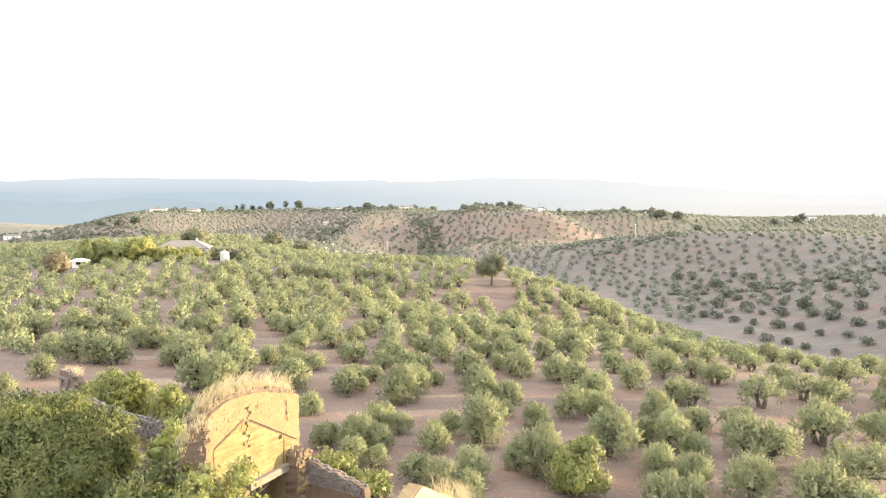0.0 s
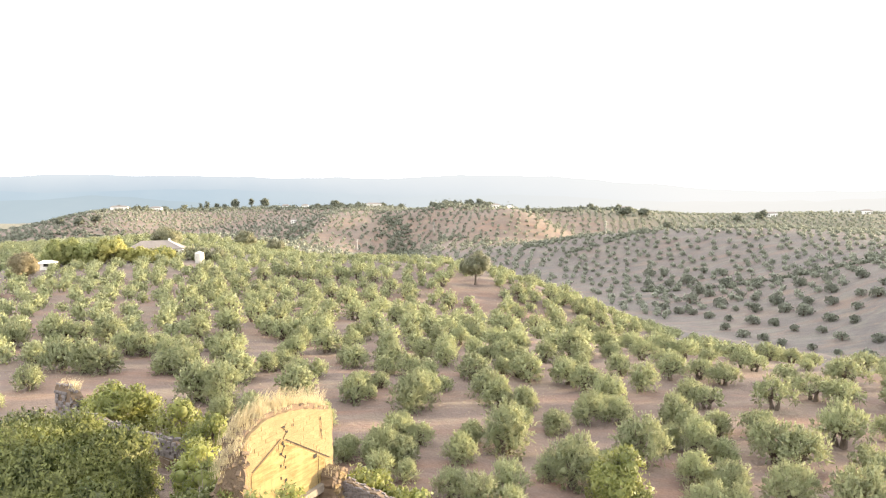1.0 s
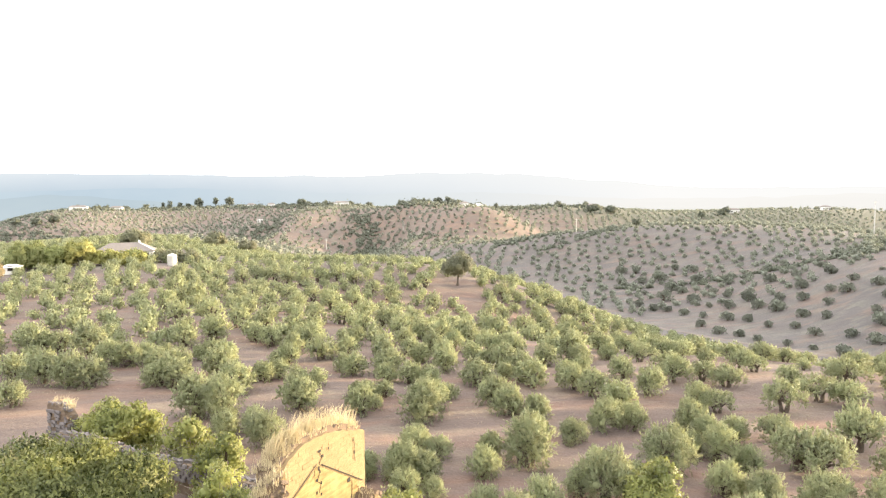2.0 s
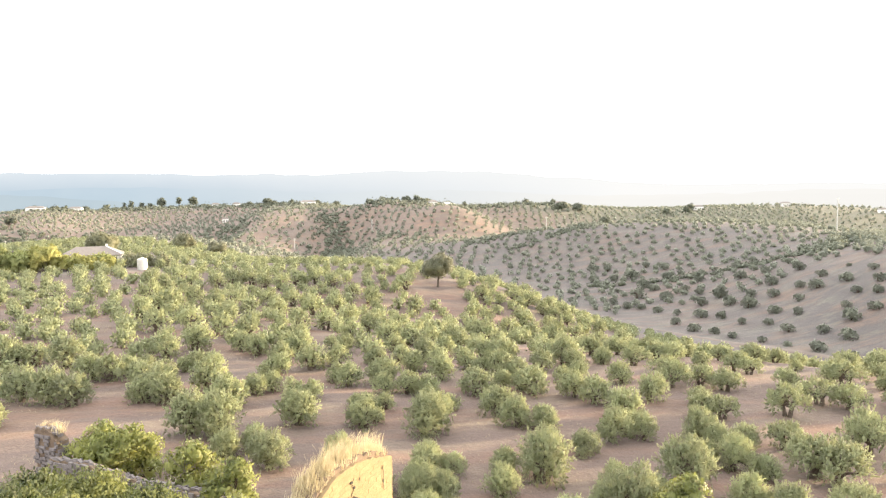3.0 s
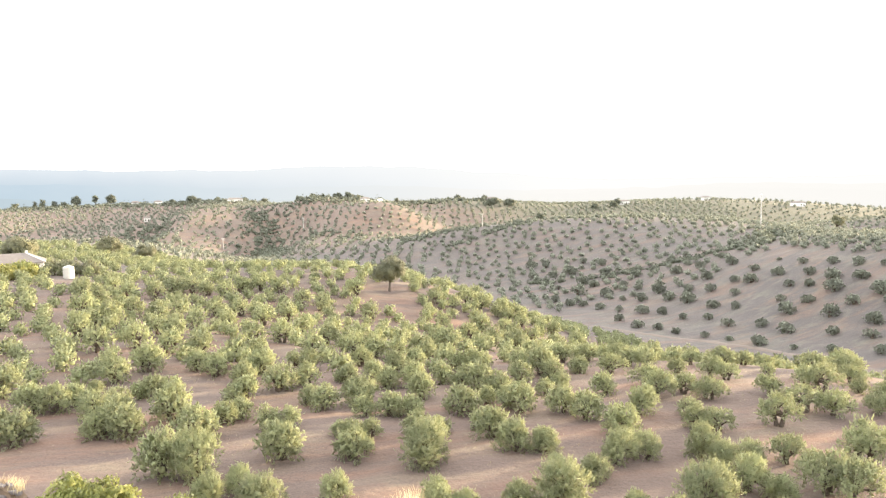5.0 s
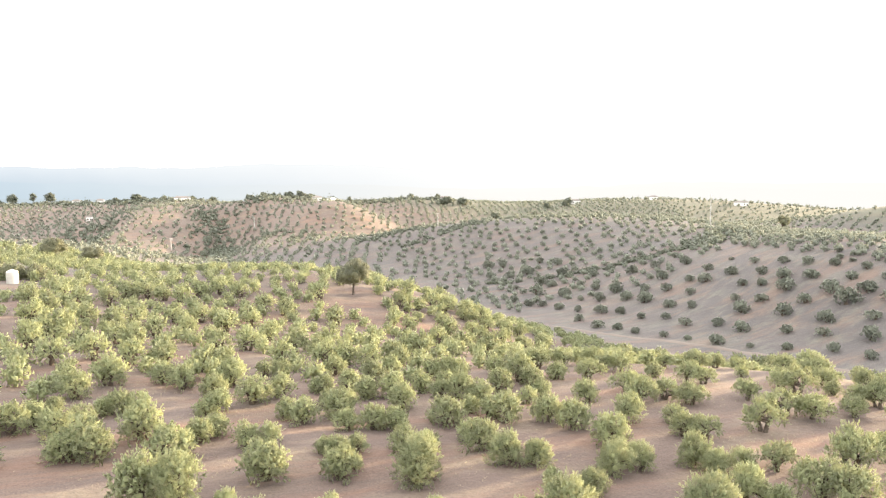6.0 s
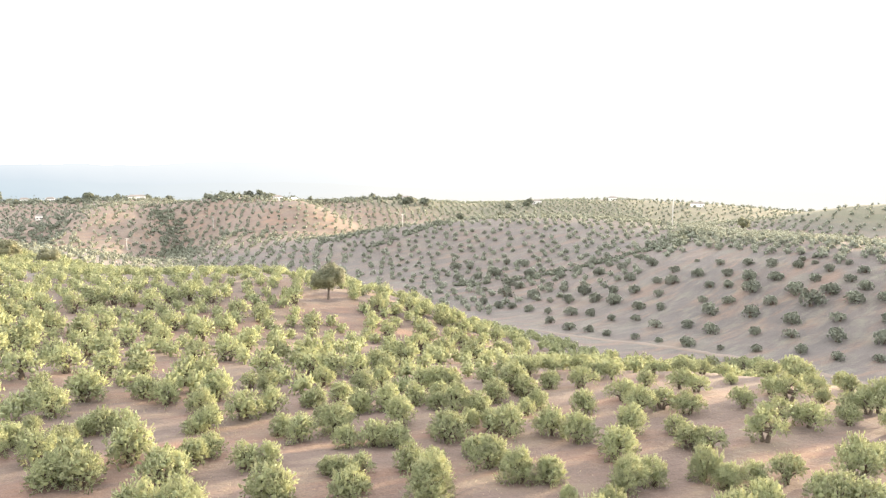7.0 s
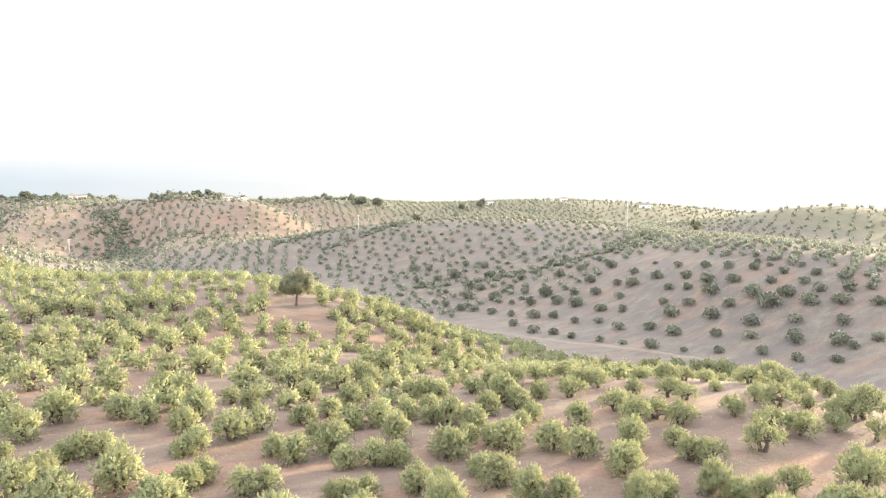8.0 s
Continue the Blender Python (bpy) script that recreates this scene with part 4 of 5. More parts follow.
def tall_gable():
    """The high gable wall: adobe blocks above, sunlit plaster below the old roof line, a beam over an opening, grass on its head."""
    rng = np.random.default_rng(21)
    root = thing("gable_wall", RUIN, "tall sunlit yellow adobe gable wall with dry grass on top", "ruined wall")
    top = [(-3.1, 7.7), (-2.3, 8.35), (-1.2, 8.75), (0.5, 8.75), (2.2, 8.45), (3.6, 8.0), (4.4, 7.75)]
    upper = rough_wall([(-2.75, 3.6), (4.38, 3.6)], top, 1.5, 30, 16, 0.05, 3)
    part("masonry", upper, MORTAR, root, "earth-mortared wall core")
    # foot of the wall on both sides of the opening
    for name, s0, s1, seed in (("pier", -2.75, 0.25, 5), ("pier", 3.0, 4.38, 6)):
        part(name, rough_wall([(s0, -1.5), (s1, -1.5)], [(s0, 3.62), (s1, 3.62)], 1.5, 8, 8, 0.05, seed), MORTAR, root)
    # added slab closing the opening from behind to keep it in shade
    shade = bmesh.new()
    bar(shade, (0.2, 1.35, 1.0), (3.05, 1.35, 1.0), 5.0, 0.2)
    part("shade_slab", shade, EARTH_WALL, root)
    beam = bmesh.new()
    bar(beam, (0.0, -0.10, 3.50), (3.3, -0.10, 3.66), 0.42, 0.5)
    part("lintel", beam, BEAM, root, "weathered pale lintel beam")
    # lime plaster under the roof scar, as a thin coat with an uneven edge
    coat = bmesh.new()
    n = 26
    edge = [(-2.3, 6.35), (-0.05, 7.42), (4.15, 4.95)]
    rows = []
    for i in range(n + 1):
        s = -2.3 + (3.55 + 2.3) * i / n
        zt = np.interp(s, [p[0] for p in edge], [p[1] for p in edge]) - 0.08
        rows.append([coat.verts.new((s, -0.035 + rng.uniform(-0.006, 0.006), 3.72 + (zt - 3.72) * j / 12)) for j in range(13)])
    for i in range(n):
        for j in range(12):
            if not (rng.uniform() < 0.012 and 2 < j < 12):
                coat.faces.new((rows[i][j], rows[i + 1][j], rows[i + 1][j + 1], rows[i][j + 1]))
    bmesh.ops.solidify(coat, geom=list(coat.faces), thickness=0.018)
    part("plaster_coat", coat, LIME, root, "bright flaking yellow lime plaster")
    # the scar of the old roof: two sloping dark bars drawn for its shaded grooves
    for a, b in (((-0.15, -0.055, 7.46), (-2.3, -0.055, 6.40)), ((0.25, -0.055, 7.32), (4.05, -0.055, 5.05))):
        bm = bar(bmesh.new(), a, b, 0.045, 0.012)
        part("roof_scar", bm, DARK, root, "dark scar of the former roof")
    # crack with fallen bricks beside the ridge, and one square opening: dark plates for the shade inside
    for s, z, w, h in ((0.0, 7.2, 0.12, 0.2), (0.1, 7.0, 0.1, 0.14), (-0.16, 6.66, 0.2, 0.13), (0.2, 6.4, 0.09, 0.17), (-0.18, 6.02, 0.1, 0.16), (0.18, 5.82, 0.1, 0.14), (-0.18, 5.34, 0.1, 0.16), (0.2, 5.08, 0.17, 0.2),
                       (0.05, 4.6, 0.05, 0.5), (-0.1, 4.15, 0.05, 0.4), (2.67, 5.6, 0.27, 0.24), (0.85, 7.95, 0.07, 0.15), (0.1, 8.05, 0.22, 0.1), (0.35, 7.72, 0.14, 0.12), (3.2, 7.6, 0.07, 0.15), (3.25, 6.9, 0.07, 0.16)):
        part("hole_shade", bar(bmesh.new(), (s, -0.066, z - h / 2), (s, -0.066, z + h / 2), w, 0.012), DARK, root)
    for line in (((2.95, 5.5), (2.97, 5.0), (2.88, 4.5), (2.92, 3.9)), ((0.02, 7.3), (0.1, 7.0), (-0.14, 6.6), (0.17, 6.35), (0.02, 5.95)), ((0.2, 5.1), (0.1, 4.75), (0.02, 4.4), (-0.12, 4.1), (-0.1, 3.8)), ((0.3, 8.2), (0.12, 7.95), (0.3, 7.7), (0.05, 7.4)),
                 ((3.2, 7.75), (3.26, 7.3), (3.22, 6.9), (3.3, 6.4))):
        crack = bmesh.new()
        for p, q in zip(line, line[1:]):
            bar(crack, (p[0], -0.062, p[1]), (q[0], -0.062, q[1]), 0.03, 0.012)
        part("crack", crack, DARK, root)
    # adobe blocks of the exposed part, course on course
    meshes = [block_mesh("adobe_block", 0.538, 0.16, 0.238, ADOBE, 40 + k, 0.07) for k in range(4)]
    course, z = 0, 3.75
    while z < 8.5:
        s = -2.6 + (0.27 if course % 2 else 0)
        while s < 4.2:
            limit = np.interp(s, [p[0] for p in top], [p[1] for p in top]) - 0.12
            under = z < np.interp(s, [p[0] for p in edge], [p[1] for p in edge]) + 0.05 and s < 3.45
            if z + 0.1 < limit and not under and rng.uniform() > 0.008:
                ob = new("adobe_block", meshes[int(rng.integers(4))])
                ob.parent = root
                ob.location = (s + rng.uniform(-0.008, 0.008), 0.078 - rng.uniform(0, 0.022), z + rng.uniform(-0.012, 0.012))
                ob.rotation_euler = (0, rng.uniform(-0.012, 0.012), rng.uniform(-0.015, 0.015))
            s += 0.545
        z += 0.245
        course += 1
    # broken stub of the side wall at the far end, in rubble
    stub = rough_wall([(0, -1.0), (2.4, -1.0)], [(0, 8.1), (0.5, 7.7), (1.0, 6.9), (1.7, 5.4), (2.4, 3.6)], 1.0, 18, 26, 0.10, 8)
    ob = part("broken_return", stub, EARTH_WALL, root, "crumbled earth and rubble side wall")
    ob.location, ob.rotation_euler = (-2.35, 0.3, 0), (0, 0, radians(128))
    lumps = [block_mesh("rubble", 0.26 * k, 0.22, 0.17, EARTH_WALL if i else MORTAR, 400 + i, 0.13) for i, k in enumerate((0.7, 1.0, 1.4))]
    for _ in range(190):
        k, z = rng.uniform(-0.05, 1), rng.uniform(2.6, 8.0)
        if z > np.interp(2.4 * k, (0, 0.5, 1.0, 1.7, 2.4), (8.1, 7.7, 6.9, 5.4, 3.6)):
            continue
        ob = new("rubble", lumps[int(rng.integers(3))])
        ob.parent = root
        ob.location = (-3.1 - 1.46 * k + rng.uniform(-0.08, 0.1), -0.28 + 1.87 * k + rng.uniform(-0.08, 0.1), z)
        ob.rotation_euler = tuple(rng.uniform(-0.8, 0.8, 3))
    # dry grass and weeds clinging to the crumbled slope
    slope = []
    for _ in range(120):
        k = rng.uniform(0, 0.45)
        slope.append((-3.0 - 1.46 * k + rng.uniform(-0.5, 0.3), -0.2 + 1.87 * k + rng.uniform(-0.3, 0.5), float(np.interp(2.4 * k, (0, 0.5, 1.0, 1.7, 2.4), (8.1, 7.7, 6.9, 5.4, 3.6))) + rng.uniform(-0.35, 0.05)))
    part("slope_grass", tuft_mesh("slope_grass", slope, rng, 0.3, STRAW, 9, (0.1, 0.1)), STRAW, root, "dry weeds on the crumbled wall end")
    spots = []
    for _ in range(1100):
        s, b = rng.uniform(-3.0, 4.3), 1.5 * rng.uniform(0.12, 1.0)
        spots.append((s, b, np.interp(s, [p[0] for p in top], [p[1] for p in top]) + 0.3 * math.sin(math.pi * b / 1.5) - 0.25 * max(0, 0.12 - b)))
    part("grass", tuft_mesh("grass", spots[::3], rng, 0.26, STRAW, 16, (0.34, 0.14)), STRAW, root, "pale dry grass on the wall head")
    part("tall_grass", tuft_mesh("tall_grass", [spots[i] for i in range(0, 1100, 7) if spots[i][1] > 0.4], rng, 0.66, STRAW, 9, (0.42, 0.1)), STRAW, root, "tall pale grass stalks")
    cap = rough_wall([(-2.9, 7.0), (4.2, 7.0)], [(p[0], p[1] + 0.22) for p in top], 1.1, 26, 4, 0.12, 31)
    ob = part("earth_cap", cap, EARTH_WALL, root, "sun-bleached earth under the grass")
    ob.location = (0, 0.2, 0)
    return root


tall_gable()


def stone_wall(name, m, length, heights, thick, label, mat_core, seed, rows_from, stone=(0.42, 0.2), face=0, step=1.0):
    """A ruined rubble wall: earth core with courses of stones on the seen face."""
    rng = np.random.default_rng(seed)
    root = thing(name, m, label, "ruined wall")
    part("core", rough_wall([(0, -1.5), (length, -1.5)], heights, thick, max(8, int(length * 2)), 10, 0.1, seed), mat_core, root)
    meshes = [block_mesh("stone", stone[0] * k, 0.13 if stone[0] < 0.4 else 0.2, stone[1] * 0.94, STONE, seed * 7 + i, 0.13) for i, k in enumerate((0.7, 0.95, 1.2))]
    z = rows_from
    while z < max(h for _, h in heights):
        s = 0.15 + rng.uniform(0, 0.3)
        while s < length - 0.2:
            if z < np.interp(s, [h[0] for h in heights], [h[1] for h in heights]) - 0.05:
                ob = new("stone", meshes[int(rng.integers(3))])
                ob.parent = root
                ob.location = (s, (thick + 0.01 if face else -0.01) + rng.uniform(-0.03, 0.03), z + rng.uniform(-0.02, 0.02))
                ob.rotation_euler = (rng.uniform(-0.05, 0.05), rng.uniform(-0.06, 0.06), rng.uniform(-0.06, 0.06))
            s += stone[0] * step * rng.uniform(0.8, 1.2)
        z += stone[1]
    # loose stones along the head
    for s in np.arange(0.2, length - 0.1, 0.34):
        ob = new("stone", meshes[int(rng.integers(3))])
        ob.parent = root
        ob.location = (float(s), thick * rng.uniform(0.2, 0.8), float(np.interp(s, [h[0] for h in heights], [h[1] for h in heights])) + rng.uniform(-0.02, 0.06))
        ob.rotation_euler = tuple(rng.uniform(-0.35, 0.35, 3))
    return root


def along(a, b):
    """A pose at a with x towards b, for plan points (x, y)."""
    a, b = Vector(a), Vector(b)
    return pose(a.x, a.y, 0, 0, 0, math.degrees(math.atan2(b.y - a.y, b.x - a.x)))


front_a, front_b = at_ruin(4.0, -0.6).to_2d(), at_ruin(4.0, -5.4).to_2d()
stone_wall("stone_wall", along(front_a, front_b), (front_b - front_a).length, [(0, 4.0), (1.0, 3.8), (2.8, 3.45), (4.8, 3.1)], 0.5, "ruined brown side wall with courses of weathered grey stones at its head", EARTH_WALL, 61, 2.55, (0.27, 0.105))


def heap():
    """Fallen earth and stones beyond the end of the side wall."""
    rng = np.random.default_rng(67)
    root = thing("rubble_heap", RUIN @ pose(4.6, -8.2, 0), "heap of fallen earth and rubble with dry weeds", "rubble")
    n, v = 26, []
    for j in range(n):
        for i in range(n):
            x, y = -2.4 + 4.8 * i / (n - 1), -3.6 + 7.2 * j / (n - 1)
            k = max(0.0, 1 - (x / 2.4) ** 2) * max(0.0, 1 - (y / 3.6) ** 2)
            v.append((x + rng.uniform(-0.05, 0.05), y + rng.uniform(-0.05, 0.05), -0.6 + 3.7 * k ** 0.6 + rng.uniform(-0.14, 0.14) * (k > 0.02)))
    i = np.arange(n * n).reshape(n, n)
    f = np.stack([i[:-1, :-1], i[:-1, 1:], i[1:, 1:], i[1:, :-1]], -1).reshape(-1, 4)
    part("earth", mesh_of("earth", v, f, EARTH_WALL), EARTH_WALL, root)
    spots = [(x, y, -0.6 + 3.7 * (max(0.0, 1 - (x / 2.4) ** 2) * max(0.0, 1 - (y / 3.6) ** 2)) ** 0.6) for x, y in zip(rng.uniform(-1.6, 1.6, 60), rng.uniform(-2.4, 2.8, 60))]
    part("weeds", tuft_mesh("weeds", spots, rng, 0.55, STRAW, 5), STRAW, root, "dry pale weeds")["kind"] = "stuff"
    return root


heap()
rear_a, rear_b = at_ruin(5.4, 27.0).to_2d(), at_ruin(4.4, 3.0).to_2d()
stone_wall("stone_wall", along(rear_a, rear_b), (rear_b - rear_a).length, [(0, 3.3), (3, 3.5), (8, 3.2), (14, 3.3), (20, 3.0), (26, 3.2)], 0.6, "long ruined rear wall of lavender-grey rubble", EARTH_WALL, 62, 2.2, (0.5, 0.24), 0, 1.1)


def pillar():
    """The broken stone pier where the side wall meets the gable."""
    root = thing("stone_pier", RUIN @ pose(3.05, -1.0, 0), "broken masonry pier with crumbling plaster", "ruined wall")
    part("core", rough_wall([(0, -1.5), (1.35, -1.5)], [(0, 4.2), (0.3, 4.6), (0.6, 4.45), (1.0, 4.65), (1.35, 4.3)], 1.0, 12, 20, 0.12, 71), EARTH_WALL, root)
    rng = np.random.default_rng(73)
    lumps = [block_mesh("rubble", 0.3 * k, 0.24, 0.18, MORTAR if i else EARTH_WALL, 430 + i, 0.16) for i, k in enumerate((0.7, 1.0, 1.3))]
    for _ in range(60):
        ob = new("rubble", lumps[int(rng.integers(3))])
        ob.parent = root
        ob.location = (rng.uniform(0.05, 1.3), rng.choice((-0.02, 0.05)), rng.uniform(1.8, 4.4))
        ob.rotation_euler = tuple(rng.uniform(-0.5, 0.5, 3))
    spots = [(rng.uniform(0.1, 1.25), rng.uniform(0.1, 0.9), 4.45) for _ in range(24)]
    part("grass", tuft_mesh("grass", spots, rng, 0.3, STRAW, 6), STRAW, root, "dry grass on the broken head")
    return root


pillar()


def corner_stub():
    """A tall broken corner of the outer wall, with grass on it."""
    rng = np.random.default_rng(81)
    root = thing("wall_stub", along((-33.2, 59.6), (-31.0, 58.3)), "tall broken stub of rubble wall with dry grass", "ruined wall")
    part("core", rough_wall([(0, -0.5), (2.3, -0.5)], [(0, 4.9), (0.8, 5.0), (1.5, 4.8), (2.3, 3.9)], 0.9, 18, 26, 0.11, 82), EARTH_WALL, root)
    meshes = [block_mesh("stone", 0.5 * k, 0.2, 0.22, STONE, 840 + i, 0.18) for i, k in enumerate((0.7, 1.0))]
    for z in np.arange(0.6, 4.6, 0.27):
        for s in np.arange(0.2, 2.1, 0.5):
            if rng.uniform() < 0.75:
                ob = new("stone", meshes[int(rng.integers(2))])
                ob.parent = root
                ob.location = (float(s) + rng.uniform(-0.1, 0.1), rng.uniform(-0.04, 0.02), float(z))
                ob.rotation_euler = tuple(rng.uniform(-0.1, 0.1, 3))
    # the broken end, where the stones of the core show
    for z in np.arange(0.5, 4.1, 0.25):
        for y in (0.12, 0.45, 0.78):
            ob = new("stone", meshes[int(rng.integers(2))])
            ob.parent = root
            ob.location = (2.3 - 0.55 * max(0.0, float(z) - 3.6) + rng.uniform(-0.12, 0.05), y + rng.uniform(-0.06, 0.06), float(z))
            ob.rotation_euler = (rng.uniform(-0.2, 0.2), rng.uniform(-0.25, 0.25), 1.57 + rng.uniform(-0.3, 0.3))
    for k in range(9):
        ob = new("stone", meshes[k % 2])
        ob.parent = root
        ob.location = (0.2 + 0.24 * k, rng.uniform(0.1, 0.8), 4.92 - 0.42 * max(0.0, 0.24 * k - 1.1))
        ob.rotation_euler = tuple(rng.uniform(-0.4, 0.4, 3))
    spots = [(rng.uniform(0, 2.2), rng.uniform(0.1, 0.9), 4.75 - 0.2 * rng.uniform()) for _ in range(60)]
    part("grass", tuft_mesh("grass", spots, rng, 0.6, STRAW, 7, (0.3, 0.0)), STRAW, root, "pale dry grass")
    return root


corner_stub()


def low_gable():
    """The second gable nearer the camera: only its sunlit head stands clear."""
    rng = np.random.default_rng(91)
    root = thing("gable_wall", RUIN @ pose(0, -12.75, -0.1), "low sunlit yellow plastered gable with dry grass behind", "ruined wall")
    head = [(-3.4, 6.0), (-2.7, 6.45), (-1.33, 6.95), (0.37, 5.95), (1.97, 5.05), (3.4, 4.3), (4.3, 3.9)]
    part("masonry", rough_wall([(-3.2, -1.5), (4.3, -1.5)], head, 0.7, 24, 14, 0.07, 92), MORTAR, root)
    coat = rough_wall([(-3.1, 1.0), (4.2, 1.0)], [(p[0], p[1] - 0.06) for p in head], 0.05, 24, 10, 0.02, 93)
    part("plaster_coat", coat, LIME, root, "bright yellow lime plaster").location = (0, -0.09, 0)
    spots = [(s := rng.uniform(0.5, 4.2), rng.uniform(0.2, 0.9), np.interp(s, [p[0] for p in head], [p[1] for p in head])) for _ in range(70)]
    part("grass", tuft_mesh("grass", spots, rng, 0.7, STRAW, 7, (0.2, 0.1)), STRAW, root, "pale dry grass")
    return root


low_gable()


# ---- shrubs and figs in and round the ruin ----
def bush(name, x, y, radius, height, mat, label, seed, leaf=(0.26, 0.17), per=300, base=None, stems=4, twigs=0, category="shrub"):
    rng = np.random.default_rng(seed)
    z = high(x, y) if base is None else base
    root = thing(name, pose(x, y, z - 0.05), label, category)
    n = max(9, int(radius * radius * 3.0 + 8))
    size = 0.22 * radius + 0.32
    boughs = lobes(rng, n, radius - size * 0.6, size * 0.7, height - size * 0.85, size)
    v, f, w = foliage(rng, boughs, per, leaf[0], leaf[1], 0.1, 0.15)
    part("crown", mesh_of("crown", v, f, mat, turns=w), mat, root)
    bm = bmesh.new()
    for k in range(stems):
        b = boughs[k % n]
        tube(bm, [(rng.uniform(-0.2, 0.2), rng.uniform(-0.2, 0.2), -0.1), (b[0] * 0.4, b[1] * 0.4, b[2] * 0.5), tuple(b[:3])], [0.11, 0.08, 0.03], 6, rng)
    part("stem", bm, BARK, root)
    if twigs:
        bm = bmesh.new()
        for k in range(twigs):
            a, h = rng.uniform(0, 6.28), rng.uniform(0.2, 1.0)
            p = Vector((0.3 * radius * math.cos(a), 0.3 * radius * math.sin(a), height * 0.5))
            for _ in range(2):
                e = p + Vector((rng.normal(), rng.normal(), rng.uniform(-0.1, 1.2))).normalized() * radius * rng.uniform(0.6, 1.05)
                tube(bm, [p, p.lerp(e, 0.5) + Vector(rng.uniform(-0.12, 0.12, 3)), e], [0.035, 0.02, 0.007], 4, rng)
        part("bare_twigs", bm, TWIG, root, "grey leafless twigs")
    return root


bush("carob_tree", -25.7, 40.6, 6.8, 7.0, DARK_LEAF, "large dense dark green tree with sunlit yellow-green top beside the ruin", 201, (0.21, 0.11), 620, stems=6, category="tree")
bush("carob_tree", -34.5, 46.0, 4.6, 6.0, DARK_LEAF, "dense dark green tree with sunlit yellow-green top", 202, (0.21, 0.11), 560, category="tree")
bush("fig_tree", -28.3, 58.6, 2.6, 5.0, FIG, "broad fig tree with sunlit yellow-green leaves against a wall", 203, (0.23, 0.15), 400, category="fig tree")
bush("fig_tree", -26.0, 58.0, 2.2, 4.5, FIG, "broad fig tree with sunlit yellow-green leaves against a wall", 204, (0.23, 0.15), 400, category="fig tree")
bush("fig_tree", -21.0, 53.2, 2.2, 5.0, FIG, "bright green fig tree growing out of the ruin", 205, (0.25, 0.17), 380, category="fig tree", twigs=14)
bush("fig_tree", -18.4, 50.6, 1.8, 4.8, FIG, "bright green fig tree growing out of the ruin", 206, (0.25, 0.17), 380, category="fig tree", twigs=8)
bush("fig_tree", -16.2, 42.0, 2.3, 5.4, FIG, "fig tree with many bare grey twigs beside the gable", 207, (0.22, 0.14), 200, category="fig tree", twigs=40)
bush("fig_tree", -10.9, 33.4, 2.3, 6.0, FIG, "sunlit yellow-green fig tree in front of the gable", 208, (0.22, 0.15), 480, category="fig tree", twigs=8)
# this fig's shade is put into its darker leaf colour
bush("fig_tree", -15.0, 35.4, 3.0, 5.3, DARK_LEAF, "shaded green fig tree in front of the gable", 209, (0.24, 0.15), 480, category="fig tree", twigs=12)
bush("fig_tree", -6.7, 43.6, 1.5, 3.3, FIG, "bright green fig bush behind the stone wall", 210, (0.23, 0.15), 400, category="fig tree")
bush("fig_tree", -4.5, 41.8, 1.3, 2.7, FIG, "bright green fig bush behind the stone wall", 211, (0.23, 0.15), 400, category="fig tree")
bush("fig_tree", 9.3, 45.4, 2.3, 3.7, FIG, "bright green leafy fig bush among the olives", 212, (0.22, 0.14), 460, category="fig tree")


# ---- lone oak on the brow ----
def oak(x, y, radius, height, seed, label, name="oak_tree", mat=None, per=260, trunk=0.34, leaf=(0.36, 0.24), low=0.42, stems=1):
    rng = np.random.default_rng(seed)
    root = thing(name, pose(x, y, high(x, y) - 0.05), label, "tree")
    n = int(8 + radius * 3)
    boughs = lobes(rng, n, radius * 0.68, height * low, height * 0.86, radius * 0.37)
    v, f, w = foliage(rng, boughs, per, leaf[0], leaf[1])
    part("crown", mesh_of("crown", v, f, mat or OAK, turns=w), mat or OAK, root)
    bm = gnarled_trunk(rng, boughs, height * 0.26, trunk, stems)
    part("trunk", bm, BARK, root)
    return root


oak(11.8, 172.0, 4.1, 9.6, 300, "lone broad-crowned holm oak on the bare brow", per=330, trunk=0.2, leaf=(0.3, 0.18), low=0.34, stems=2)
oak(250.8, 289.1, 3.3, 9.0, 301, "dark square-crowned oak on the hilltop across the valley")
oak(-84.0, 236.0, 5.5, 7.5, 302, "dark spreading oak behind the house")
oak(-93.3, 167.5, 3.9, 7.0, 303, "dusty brown-leaved oak beside the house", mat=BROWN_LEAF, low=0.25)


# ---- the white house on the brow, its tank and garden ----
def box(bm, x0, x1, y0, y1, z0, z1):
    q = [bm.verts.new(p) for p in ((x0, y0, z0), (x1, y0, z0), (x1, y1, z0), (x0, y1, z0), (x0, y0, z1), (x1, y0, z1), (x1, y1, z1), (x0, y1, z1))]
    for r in ((3, 2, 1, 0), (4, 5, 6, 7), (0, 1, 5, 4), (1, 2, 6, 5), (2, 3, 7, 6), (3, 0, 4, 7)):
        bm.faces.new([q[i] for i in r])
    return bm


